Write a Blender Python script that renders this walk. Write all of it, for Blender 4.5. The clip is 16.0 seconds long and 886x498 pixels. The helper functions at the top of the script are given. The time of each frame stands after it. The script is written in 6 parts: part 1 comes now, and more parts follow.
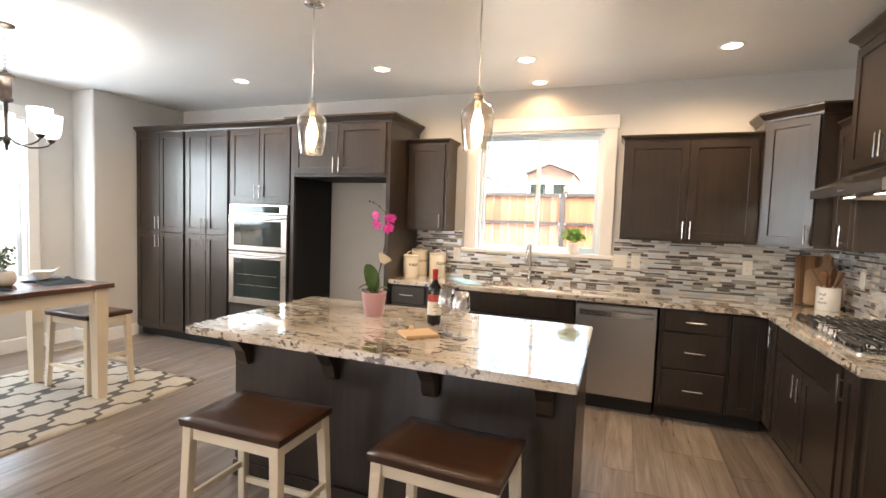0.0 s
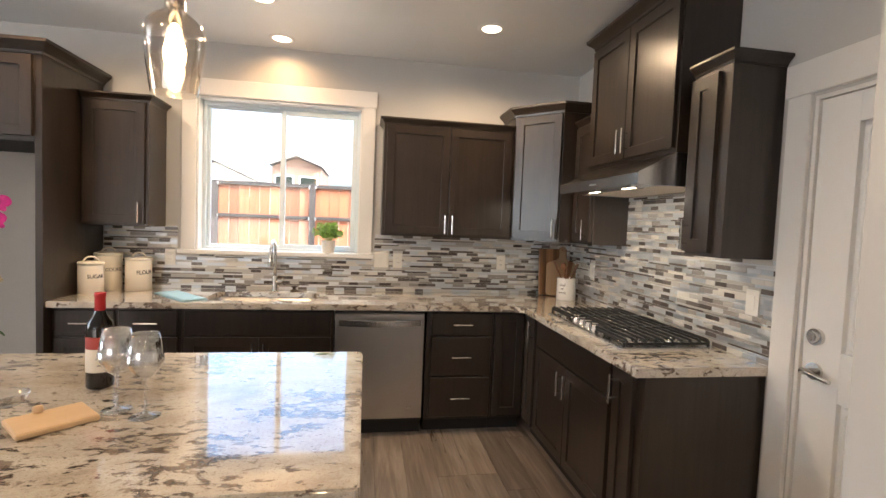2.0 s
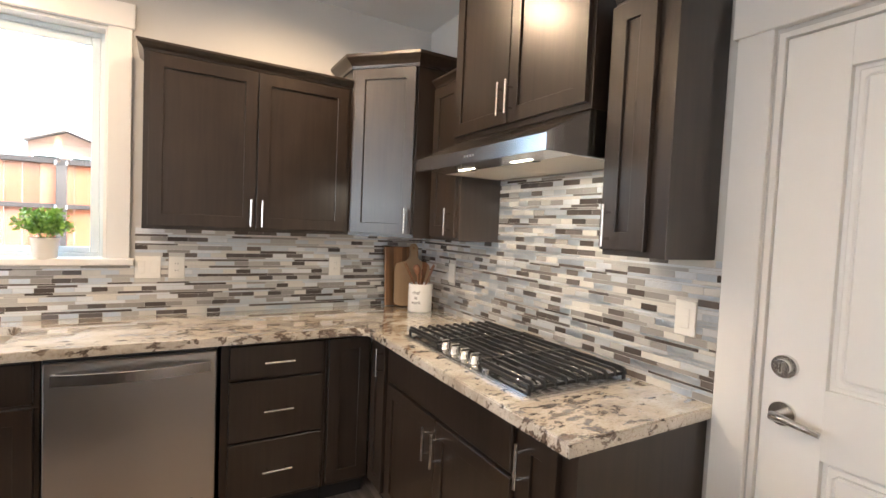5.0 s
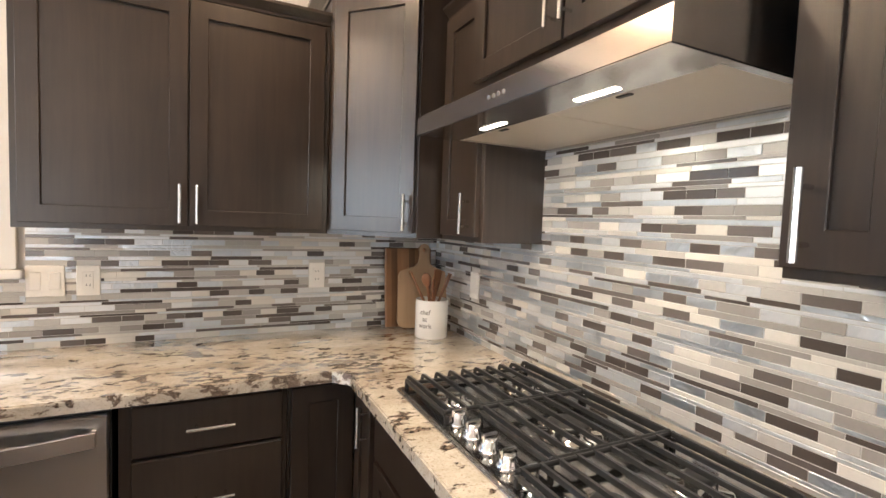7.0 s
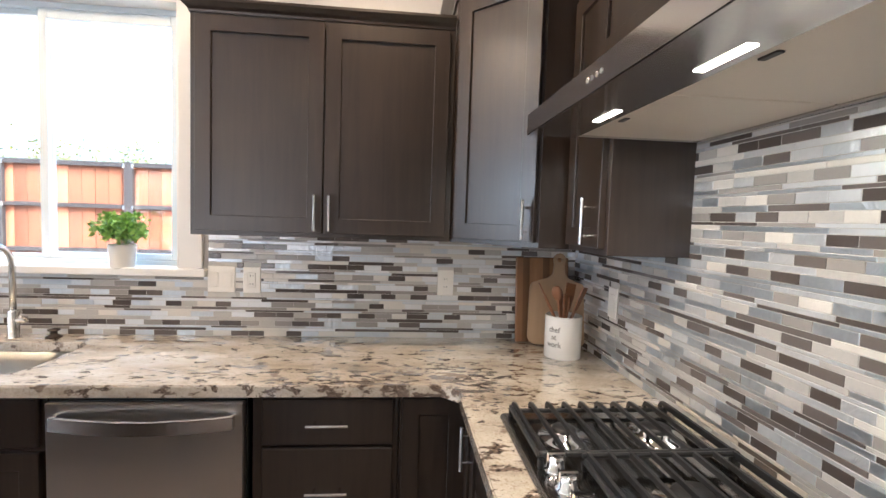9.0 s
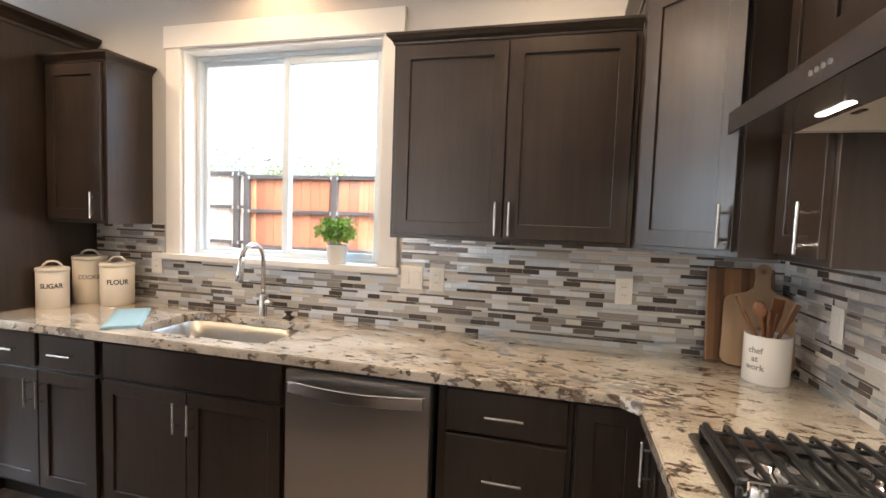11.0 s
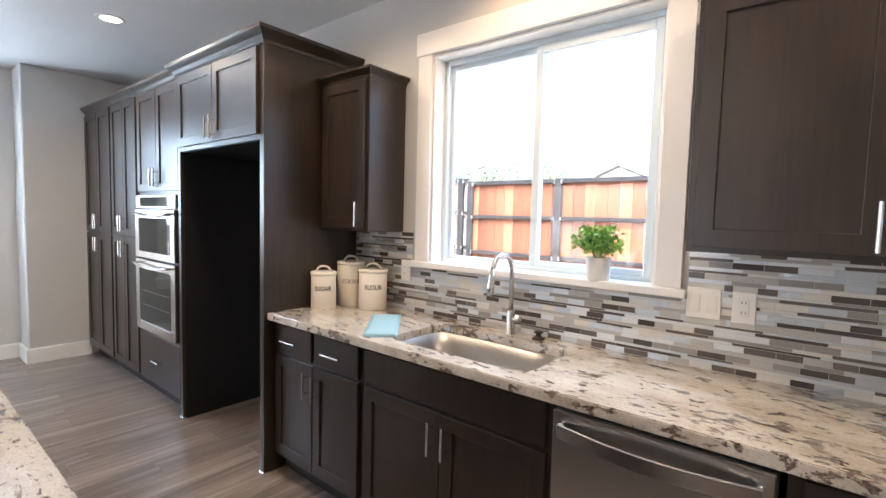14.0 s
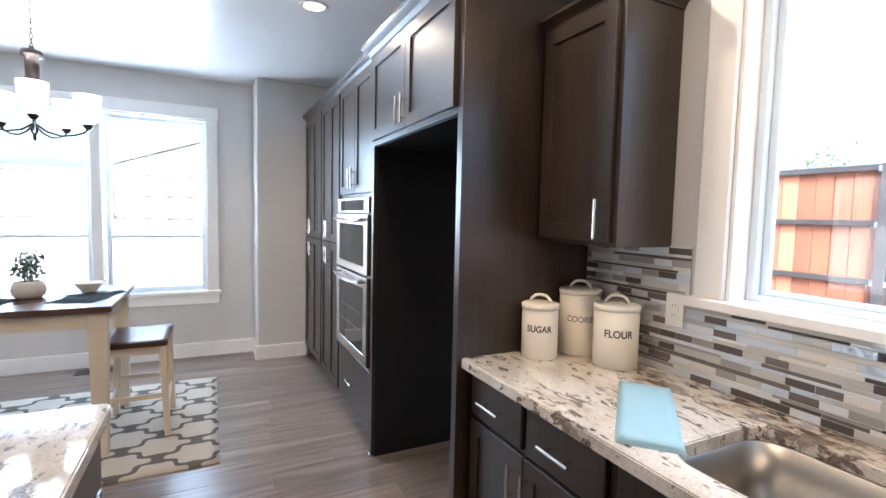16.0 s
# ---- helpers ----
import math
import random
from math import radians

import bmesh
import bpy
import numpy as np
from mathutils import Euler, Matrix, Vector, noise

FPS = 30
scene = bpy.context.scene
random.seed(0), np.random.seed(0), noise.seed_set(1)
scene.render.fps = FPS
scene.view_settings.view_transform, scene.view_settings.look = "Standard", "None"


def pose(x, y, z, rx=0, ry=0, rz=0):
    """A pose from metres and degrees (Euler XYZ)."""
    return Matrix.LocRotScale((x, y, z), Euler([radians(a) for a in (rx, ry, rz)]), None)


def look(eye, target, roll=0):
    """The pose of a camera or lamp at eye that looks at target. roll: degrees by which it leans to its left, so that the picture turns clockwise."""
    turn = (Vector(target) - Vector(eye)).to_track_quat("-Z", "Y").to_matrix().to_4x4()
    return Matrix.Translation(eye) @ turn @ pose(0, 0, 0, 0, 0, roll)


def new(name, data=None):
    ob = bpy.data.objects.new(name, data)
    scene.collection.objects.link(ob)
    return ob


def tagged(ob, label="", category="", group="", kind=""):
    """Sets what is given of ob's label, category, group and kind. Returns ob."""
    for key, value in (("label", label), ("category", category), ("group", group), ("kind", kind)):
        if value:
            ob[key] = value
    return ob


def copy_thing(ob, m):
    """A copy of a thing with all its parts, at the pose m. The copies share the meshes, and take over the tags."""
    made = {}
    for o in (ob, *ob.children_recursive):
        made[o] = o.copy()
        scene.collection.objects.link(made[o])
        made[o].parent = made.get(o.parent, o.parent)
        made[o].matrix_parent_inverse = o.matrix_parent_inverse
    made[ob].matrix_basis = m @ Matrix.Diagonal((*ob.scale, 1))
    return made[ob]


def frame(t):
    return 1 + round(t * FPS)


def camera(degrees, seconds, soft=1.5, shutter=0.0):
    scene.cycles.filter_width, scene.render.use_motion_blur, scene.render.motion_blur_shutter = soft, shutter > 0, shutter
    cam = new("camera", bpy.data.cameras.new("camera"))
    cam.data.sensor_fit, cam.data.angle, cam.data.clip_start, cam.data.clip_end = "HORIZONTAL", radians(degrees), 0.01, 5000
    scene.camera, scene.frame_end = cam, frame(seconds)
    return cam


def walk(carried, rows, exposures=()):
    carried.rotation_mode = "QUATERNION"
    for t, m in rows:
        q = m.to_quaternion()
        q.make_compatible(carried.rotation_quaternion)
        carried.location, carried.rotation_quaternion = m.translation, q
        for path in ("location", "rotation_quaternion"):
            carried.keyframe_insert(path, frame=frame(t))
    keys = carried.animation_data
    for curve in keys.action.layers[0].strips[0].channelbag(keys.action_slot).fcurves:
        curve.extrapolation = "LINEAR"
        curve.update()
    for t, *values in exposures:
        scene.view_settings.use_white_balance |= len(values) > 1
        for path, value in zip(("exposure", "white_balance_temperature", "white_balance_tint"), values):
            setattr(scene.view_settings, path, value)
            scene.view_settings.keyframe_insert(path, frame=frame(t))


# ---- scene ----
cam = camera(86.9, 16.0)
PATH = [
    (0, (0.609, 0.483, 1.485), (-0.092, 2.352, 1.359), 2.0),
    (0.5, (0.549, 0.68, 1.480), (0.051, 2.613, 1.363), 2.1),
    (1, (0.500, 0.892, 1.485), (0.267, 2.875, 1.370), 2.2),
    (1.5, (0.490, 1.065, 1.473), (0.547, 3.061, 1.364), 2.3),
    (2, (0.497, 1.232, 1.467), (0.827, 3.202, 1.363), 2.3),
    (2.5, (0.502, 1.382, 1.455), (1.074, 3.297, 1.361), 2.4),
    (3, (0.514, 1.525, 1.449), (1.261, 3.378, 1.361), 2.5),
    (3.5, (0.529, 1.65, 1.447), (1.41, 3.444, 1.362), 2.5),
    (4, (0.567, 1.781, 1.438), (1.546, 3.524, 1.353), 2.5),
    (4.2, (0.590, 1.845, 1.436), (1.592, 3.574, 1.352), 2.5),
    (6.3, (1.063, 2.599, 1.442), (2.024, 4.35, 1.331), 2.3),
    (6.5, (1.106, 2.664, 1.443), (2.048, 4.425, 1.328), 2.2),
    (7, (1.181, 2.792, 1.441), (2.066, 4.582, 1.321), 2.1),
    (7.5, (1.264, 2.879, 1.450), (2.017, 4.728, 1.326), 2.0),
    (8, (1.336, 2.898, 1.453), (1.929, 4.804, 1.327), 1.9),
    (8.5, (1.381, 2.881, 1.455), (1.778, 4.837, 1.33), 1.9),
    (9, (1.399, 2.86, 1.458), (1.586, 4.847, 1.333), 1.9),
    (9.5, (1.396, 2.846, 1.459), (1.385, 4.842, 1.334), 2.0),
    (12, (1.319, 2.763, 1.459), (0.566, 4.611, 1.333), 1.8),
    (12.5, (1.29, 2.76, 1.455), (0.434, 4.564, 1.329), 1.7),
    (13, (1.221, 2.795, 1.455), (0.251, 4.539, 1.327), 1.7),
    (13.5, (1.106, 2.887, 1.461), (-0.001, 4.547, 1.327), 1.6),
    (14, (0.969, 2.992, 1.464), (-0.292, 4.539, 1.328), 1.5),
    (14.5, (0.827, 3.136, 1.466), (-0.583, 4.548, 1.328), 1.4),
    (15, (0.657, 3.276, 1.468), (-0.911, 4.510, 1.329), 1.3),
    (15.5, (0.437, 3.394, 1.467), (-1.265, 4.435, 1.324), 1.3),
    (16, (0.192, 3.486, 1.467), (-1.595, 4.373, 1.325), 1.3),
]
EXPOSURES = [(0, 3.24, 6300, 10), (0.5, 3.12, 6350, 10), (1, 2.92, 6350, 10), (1.5, 2.88, 6150, 10), (2.5, 2.84, 6100, 10), (3.5, 3.1, 6150, 10), (4.2, 3.2, 6050, 10),
             (6.5, 3.3, 5900, 10), (8, 3.2, 5650, 10), (9, 3.15, 5400, 10), (12, 2.82, 6050, 10), (13, 2.8, 5900, 10), (14, 2.95, 5400, 10), (15, 3.05, 5000, 10), (16, 2.97, 5200, 10)]
walk(cam, [(t, look(eye, target, roll)) for t, eye, target, roll in PATH], EXPOSURES)

# ---- plan (metres) ----
RX, BY = 2.23, 4.985          # range wall, window wall
LX, JX, JY = -5.03, -4.69, 3.88   # dining window wall, jog beside the pantry
FY, HZ = -3.4, 2.743          # wall behind, ceiling
TOP = 0.914                   # worktops
WX0, WX1, WZ0, WZ1 = -0.75, 0.45, 1.205, 2.345   # sink window opening
DW0, DW1, DZ0, DZ1 = 1.66, 3.45, 0.66, 2.345     # dining windows opening (y, z)
DOOR0, DOOR1, DOORZ = 2.095, 2.84, 2.03           # white door (y, z)
CX0, CY0 = 1.420, 1.985       # corner of the closet walls south of the door
RW0, RW1 = -4.3, -0.9   # unseen opening added in the wall behind, for fill light (x)

# ---- world, sun, lamps ----
world = bpy.data.worlds.new("sky")
scene.world = world
world.use_nodes = True
wn = world.node_tree.nodes
sky = wn.new("ShaderNodeTexSky")
sky.sky_type = "NISHITA"
sky.sun_disc = False
SUN_EL, SUN_AZ = 52.0, 140.0   # degrees; azimuth clockwise from +y
sky.sun_elevation, sky.sun_rotation = radians(SUN_EL), radians(SUN_AZ)
sky.air_density, sky.dust_density = 1.0, 7.0
world.node_tree.links.new(sky.outputs[0], wn["Background"].inputs[0])
wn["Background"].inputs[1].default_value = 0.15

sun = new("sun", bpy.data.lights.new("sun", "SUN"))
sun.data.energy, sun.data.angle, sun.data.color = 1.0, radians(10), (1.0, 0.95, 0.88)
sd = Vector((math.sin(radians(SUN_AZ)) * math.cos(radians(SUN_EL)), math.cos(radians(SUN_AZ)) * math.cos(radians(SUN_EL)), math.sin(radians(SUN_EL))))
sun.rotation_euler = sd.to_track_quat("Z", "Y").to_euler()


def area_lamp(name, eye, target, w, h, watts, color):
    lamp = bpy.data.lights.new(name, "AREA")
    lamp.shape, lamp.size, lamp.size_y, lamp.energy, lamp.color = "RECTANGLE", w, h, watts, color
    ob = new(name, lamp)
    ob.matrix_world = look(eye, target)
    return ob


DAY = (0.86, 0.94, 1.0)
WARM = (1.0, 0.69, 0.40)
# sky light that falls in through the sink and dining windows
area_lamp("skylight_sink_window", (-0.15, 6.3, 3.7), (-0.15, 4.6, 1.5), 2.2, 1.4, 20, DAY)
area_lamp("skylight_dining_window", (LX - 0.16, (DW0 + DW1) / 2, 1.82), (0.0, (DW0 + DW1) / 2, 1.82), DW1 - DW0, 1.05, 13.5, DAY)
# fill lamp at the unseen rear opening, added to brighten cabinet fronts and door
area_lamp("rear_fill_light", (RW0 / 2 + RW1 / 2, FY - 0.10, 1.30), (RW0 / 2 + RW1 / 2, 3.0, 1.30), RW1 - RW0, 2.0, 4.0, (1.0, 0.93, 0.85))

# ---- materials ----


def mat(name, color=(0.8, 0.8, 0.8), rough=0.5, metal=0.0, spec=0.5):
    m = bpy.data.materials.new(name)
    m.use_nodes = True
    b = m.node_tree.nodes["Principled BSDF"]
    b.inputs["Base Color"].default_value = (*color, 1)
    b.inputs["Roughness"].default_value = rough
    b.inputs["Metallic"].default_value = metal
    b.inputs["Specular IOR Level"].default_value = spec
    return m


class G:
    """Short hand for wiring a node material."""

    def __init__(self, m):
        self.m, self.t = m, m.node_tree
        self.b = self.t.nodes["Principled BSDF"]

    def n(self, kind, **ins):
        node = self.t.nodes.new("ShaderNode" + kind)
        for k, v in ins.items():
            self.put(node, k.replace("_", " "), v)
        return node

    def put(self, node, key, v):
        sock = node.inputs[int(key[1:])] if key[0] == "i" and key[1:].isdigit() else node.inputs[key]
        if isinstance(v, bpy.types.NodeSocket):
            self.t.links.new(v, sock)
        else:
            sock.default_value = v

    def out(self, key, v):
        self.put(self.b, key, v)

    def coords(self, scale=(1, 1, 1), which="Object", rot=(0, 0, 0)):
        tc = self.n("TexCoord")
        mp = self.n("Mapping", Vector=tc.outputs[which], Scale=scale, Rotation=rot)
        return mp.outputs[0]

    def noise(self, vec, scale, detail=4.0, rough=0.5, dist=0.0):
        return self.n("TexNoise", Vector=vec, Scale=scale, Detail=detail, Roughness=rough, Distortion=dist)

    def ramp(self, fac, stops, mode="LINEAR"):
        r = self.n("ValToRGB", Fac=fac)
        r.color_ramp.interpolation = mode
        while len(r.color_ramp.elements) < len(stops):
            r.color_ramp.elements.new(0.5)
        for e, (p, c) in zip(r.color_ramp.elements, stops):
            e.position = p
            e.color = (*c, 1) if len(c) == 3 else c
        return r.outputs[0]

    def mix(self, fac, a, b, mode="MIX"):
        x = self.n("MixRGB", Fac=fac, Color1=a, Color2=b)
        x.blend_type = mode
        return x.outputs[0]

    def math(self, op, a, b=0.0):
        x = self.n("Math", i0=a, i1=b)
        x.operation = op
        return x.outputs[0]

    def bump(self, height, strength=0.2, dist=0.002):
        self.out("Normal", self.n("Bump", Height=height, Strength=strength, Distance=dist).outputs[0])


def painted(name, color, rough, grain=900.0, bump=0.12, spec=0.5, var=0.06):
    m = mat(name, color, rough, 0, spec)
    g = G(m)
    v = g.coords()
    big = g.noise(v, 1.3, 3).outputs[0]
    c2 = tuple(min(1, c * (1 - var)) for c in color)
    g.out("Base Color", g.mix(g.ramp(big, [(0.3, (0, 0, 0)), (0.7, (1, 1, 1))]), (*color, 1), (*c2, 1)))
    fine = g.noise(v, grain, 2)
    g.bump(fine.outputs[0], bump, 0.001)
    return m


M_WALL = painted("wall_paint_greige", (0.58, 0.565, 0.54), 0.55, 260, 0.15)
M_CEIL = painted("ceiling_paint", (0.80, 0.80, 0.79), 0.28, 180, 0.05, 0.6)
M_TRIM = painted("trim_paint_white", (0.82, 0.80, 0.77), 0.35, 500, 0.03)
M_DOORW = painted("door_paint_white", (0.87, 0.86, 0.84), 0.35, 500, 0.04)
M_VINYL = mat("window_vinyl", (0.68, 0.76, 0.81), 0.35)
M_SHELL = mat("outer_siding", (0.55, 0.55, 0.52), 0.7)


def wood_stain(name, dark, light, rough, vertical=True, scale=1.0, spec=0.5, vary=0.0):
    m = mat(name, dark, rough, 0, spec)
    g = G(m)
    s = (26 * scale, 26 * scale, 1.6 * scale) if vertical else (1.6 * scale, 26 * scale, 26 * scale)
    v = g.coords(s)
    oi = g.n("ObjectInfo").outputs["Random"]
    off = g.n("VectorMath", i0=v, i1=g.n("CombineXYZ", X=g.math("MULTIPLY", oi, 37.0), Y=g.math("MULTIPLY", oi, 11.0)).outputs[0])
    n1 = g.noise(off.outputs[0], 1.0, 5, 0.6, 0.6)
    n2 = g.noise(g.coords((2, 2, 2)), 1.0, 3)
    f = g.math("ADD", g.math("MULTIPLY", n1.outputs[0], 0.42), g.math("MULTIPLY", n2.outputs[0], 0.58))
    col = g.ramp(f, [(0.32, dark), (0.72, light)])
    if vary:
        lo, hi = 1 - vary, 1 + vary
        col = g.mix(1.0, col, g.ramp(oi, [(0.0, (lo, lo, lo)), (0.7, (1, 1, 1)), (1.0, (hi, hi * 1.1, hi * 1.25))]), "MULTIPLY")
    g.out("Base Color", col)
    g.out("Roughness", g.math("ADD", g.math("MULTIPLY", n2.outputs[0], 0.12), rough - 0.06))
    g.bump(n1.outputs[0], 0.05, 0.0005)
    return m


M_CAB = wood_stain("cabinet_espresso_stain", (0.013, 0.0086, 0.0060), (0.045, 0.030, 0.0205), 0.33, True, 1.6, 0.52)
M_CAB.node_tree.nodes["Principled BSDF"].inputs["Coat Weight"].default_value = 0.22
M_CAB.node_tree.nodes["Principled BSDF"].inputs["Coat Roughness"].default_value = 0.24
# near-black, imitates the shade inside the fridge bay
M_BAYSHADE = mat("bay_shade_black", (0.008, 0.008, 0.009), 0.55, 0, 0.3)
M_TOE = mat("toe_kick_black", (0.012, 0.011, 0.010), 0.6)
M_SEAT = wood_stain("seat_dark_walnut", (0.026, 0.012, 0.007), (0.088, 0.038, 0.018), 0.32, False, 1.0)
M_TABLE = wood_stain("table_dark_walnut", (0.045, 0.020, 0.012), (0.11, 0.050, 0.030), 0.28, False, 0.8)
M_CREAM = painted("furniture_paint_cream", (0.70, 0.61, 0.47), 0.45, 300, 0.05, 0.5, 0.12)
M_ACACIA = wood_stain("acacia_wood", (0.13, 0.060, 0.025), (0.46, 0.25, 0.115), 0.45, True, 0.8)


def stripes(m, step):
    """Glued staves of unlike tone across a board."""
    g = G(m)
    x = g.n("SeparateXYZ", Vector=g.n("TexCoord").outputs["Object"]).outputs[0]
    wn_ = g.n("TexWhiteNoise")
    wn_.noise_dimensions = "1D"
    g.t.links.new(g.math("FLOOR", g.math("DIVIDE", x, step)), wn_.inputs["W"])
    old = g.b.inputs["Base Color"].links[0].from_socket
    g.out("Base Color", g.mix(0.75, old, g.ramp(wn_.outputs[0], [(0.0, (0.28, 0.25, 0.22)), (1.0, (1.25, 1.2, 1.1))]), "MULTIPLY"))


stripes(M_ACACIA, 0.031)
M_OLIVE = wood_stain("pale_board_wood", (0.30, 0.19, 0.10), (0.46, 0.31, 0.18), 0.5, True, 0.9)
M_BEECH = wood_stain("small_board_beech", (0.55, 0.36, 0.19), (0.68, 0.48, 0.28), 0.5, False, 0.8)
M_SPOON = wood_stain("spoon_wood", (0.16, 0.06, 0.025), (0.36, 0.17, 0.075), 0.45, True, 1.4)


def brushed(name, color, rough, direction, uneven=0.03):
    m = mat(name, color, rough, 1.0)
    g = G(m)
    n = g.noise(g.coords(direction), 1.0, 3, 0.6)
    g.out("Roughness", g.math("ADD", g.math("MULTIPLY", n.outputs[0], uneven), rough - uneven / 2))
    g.out("Base Color", g.mix(n.outputs[0], tuple(c * 0.94 for c in color) + (1,), (*color, 1)))
    b = g.b
    b.inputs["Anisotropic"].default_value = 0.6
    return m


M_STEEL = brushed("stainless_steel", (0.66, 0.64, 0.62), 0.25, (3, 3, 1600))
M_STEELV = brushed("stainless_steel_upright_grain", (0.62, 0.605, 0.585), 0.31, (1500, 1500, 3), 0.02)
M_SINK = brushed("sink_steel", (0.34, 0.325, 0.30), 0.33, (260, 260, 4))
M_HOOD = brushed("hood_steel", (0.68, 0.67, 0.66), 0.17, (3, 3, 1400))
M_NICKEL = mat("satin_nickel", (0.66, 0.645, 0.62), 0.22, 1.0)
M_CHROME = mat("polished_chrome", (0.80, 0.79, 0.78), 0.10, 1.0)
M_IRON = painted("cast_iron_grate", (0.018, 0.018, 0.019), 0.42, 600, 0.3)
M_ENAMEL = brushed("cooktop_pan_steel", (0.50, 0.485, 0.46), 0.15, (4, 900, 4))
M_BLACKG = mat("oven_black_glass", (0.014, 0.020, 0.018), 0.05)
M_FILTER = mat("hood_filter_panel", (0.72, 0.66, 0.57), 0.45, 0.2)
M_PLASTIC = mat("outlet_plastic_ivory", (0.80, 0.77, 0.71), 0.35)
M_DARKPL = mat("dark_plastic", (0.02, 0.018, 0.017), 0.4)
M_BRONZE = mat("aged_bronze", (0.055, 0.042, 0.034), 0.35, 0.8)
M_WHITEC = painted("canister_enamel", (0.80, 0.74, 0.63), 0.28, 60, 0.03)
M_CROCK = painted("white_stoneware", (0.82, 0.79, 0.74), 0.25, 60, 0.03)
M_INK = mat("black_lettering", (0.015, 0.014, 0.013), 0.5)
M_INKG = mat("grey_lettering", (0.25, 0.23, 0.20), 0.5)


def emit(name, color, strength):
    m = mat(name, (0.8, 0.8, 0.8), 0.5)
    b = m.node_tree.nodes["Principled BSDF"]
    b.inputs["Emission Color"].default_value = (*color, 1)
    b.inputs["Emission Strength"].default_value = strength
    return m


M_CAN = emit("recessed_lamp_lens", (1.0, 0.82, 0.56), 0.9)
M_BULB = emit("filament_glow", (1.0, 0.62, 0.28), 6.0)
M_STRIP = emit("hood_lamp_lens", (1.0, 0.86, 0.62), 1.3)
M_SHADE = emit("frosted_glass_shade_lit", (1.0, 0.95, 0.88), 0.55)


def thin_glass(name, tint=(1, 1, 1), gloss=0.08, rough=0.0):
    m = bpy.data.materials.new(name)
    m.use_nodes = True
    t = m.node_tree
    t.nodes.clear()
    out = t.nodes.new("ShaderNodeOutputMaterial")
    mix = t.nodes.new("ShaderNodeMixShader")
    tr = t.nodes.new("ShaderNodeBsdfTransparent")
    gl = t.nodes.new("ShaderNodeBsdfGlossy")
    lw = t.nodes.new("ShaderNodeLayerWeight")
    pw = t.nodes.new("ShaderNodeMath")
    pw.operation = "POWER"
    pw.inputs[1].default_value = 4.0
    fr = t.nodes.new("ShaderNodeMath")
    fr.operation = "MULTIPLY_ADD"
    fr.inputs[1].default_value, fr.inputs[2].default_value = gloss * 4, gloss * 0.5
    t.links.new(lw.outputs["Facing"], pw.inputs[0])
    t.links.new(pw.outputs[0], fr.inputs[0])
    tr.inputs[0].default_value = (*tint, 1)
    gl.inputs["Roughness"].default_value = rough
    t.links.new(fr.outputs[0], mix.inputs[0])
    t.links.new(tr.outputs[0], mix.inputs[1])
    t.links.new(gl.outputs[0], mix.inputs[2])
    t.links.new(mix.outputs[0], out.inputs[0])
    return m


M_PANE = thin_glass("window_glass", (0.97, 0.99, 0.98))
M_GLASS = thin_glass("clear_glass", (0.985, 0.985, 0.98), 0.30)
# amber tint stands in for the bulb's glow on clear glass
M_PENDG = thin_glass("pendant_glass", (0.92, 0.85, 0.76), 0.42)
M_BULBG = emit("bulb_glow", (1.0, 0.66, 0.32), 4.5)
M_CRYSTAL = thin_glass("wine_glass_crystal", (0.95, 0.955, 0.96), 0.60)


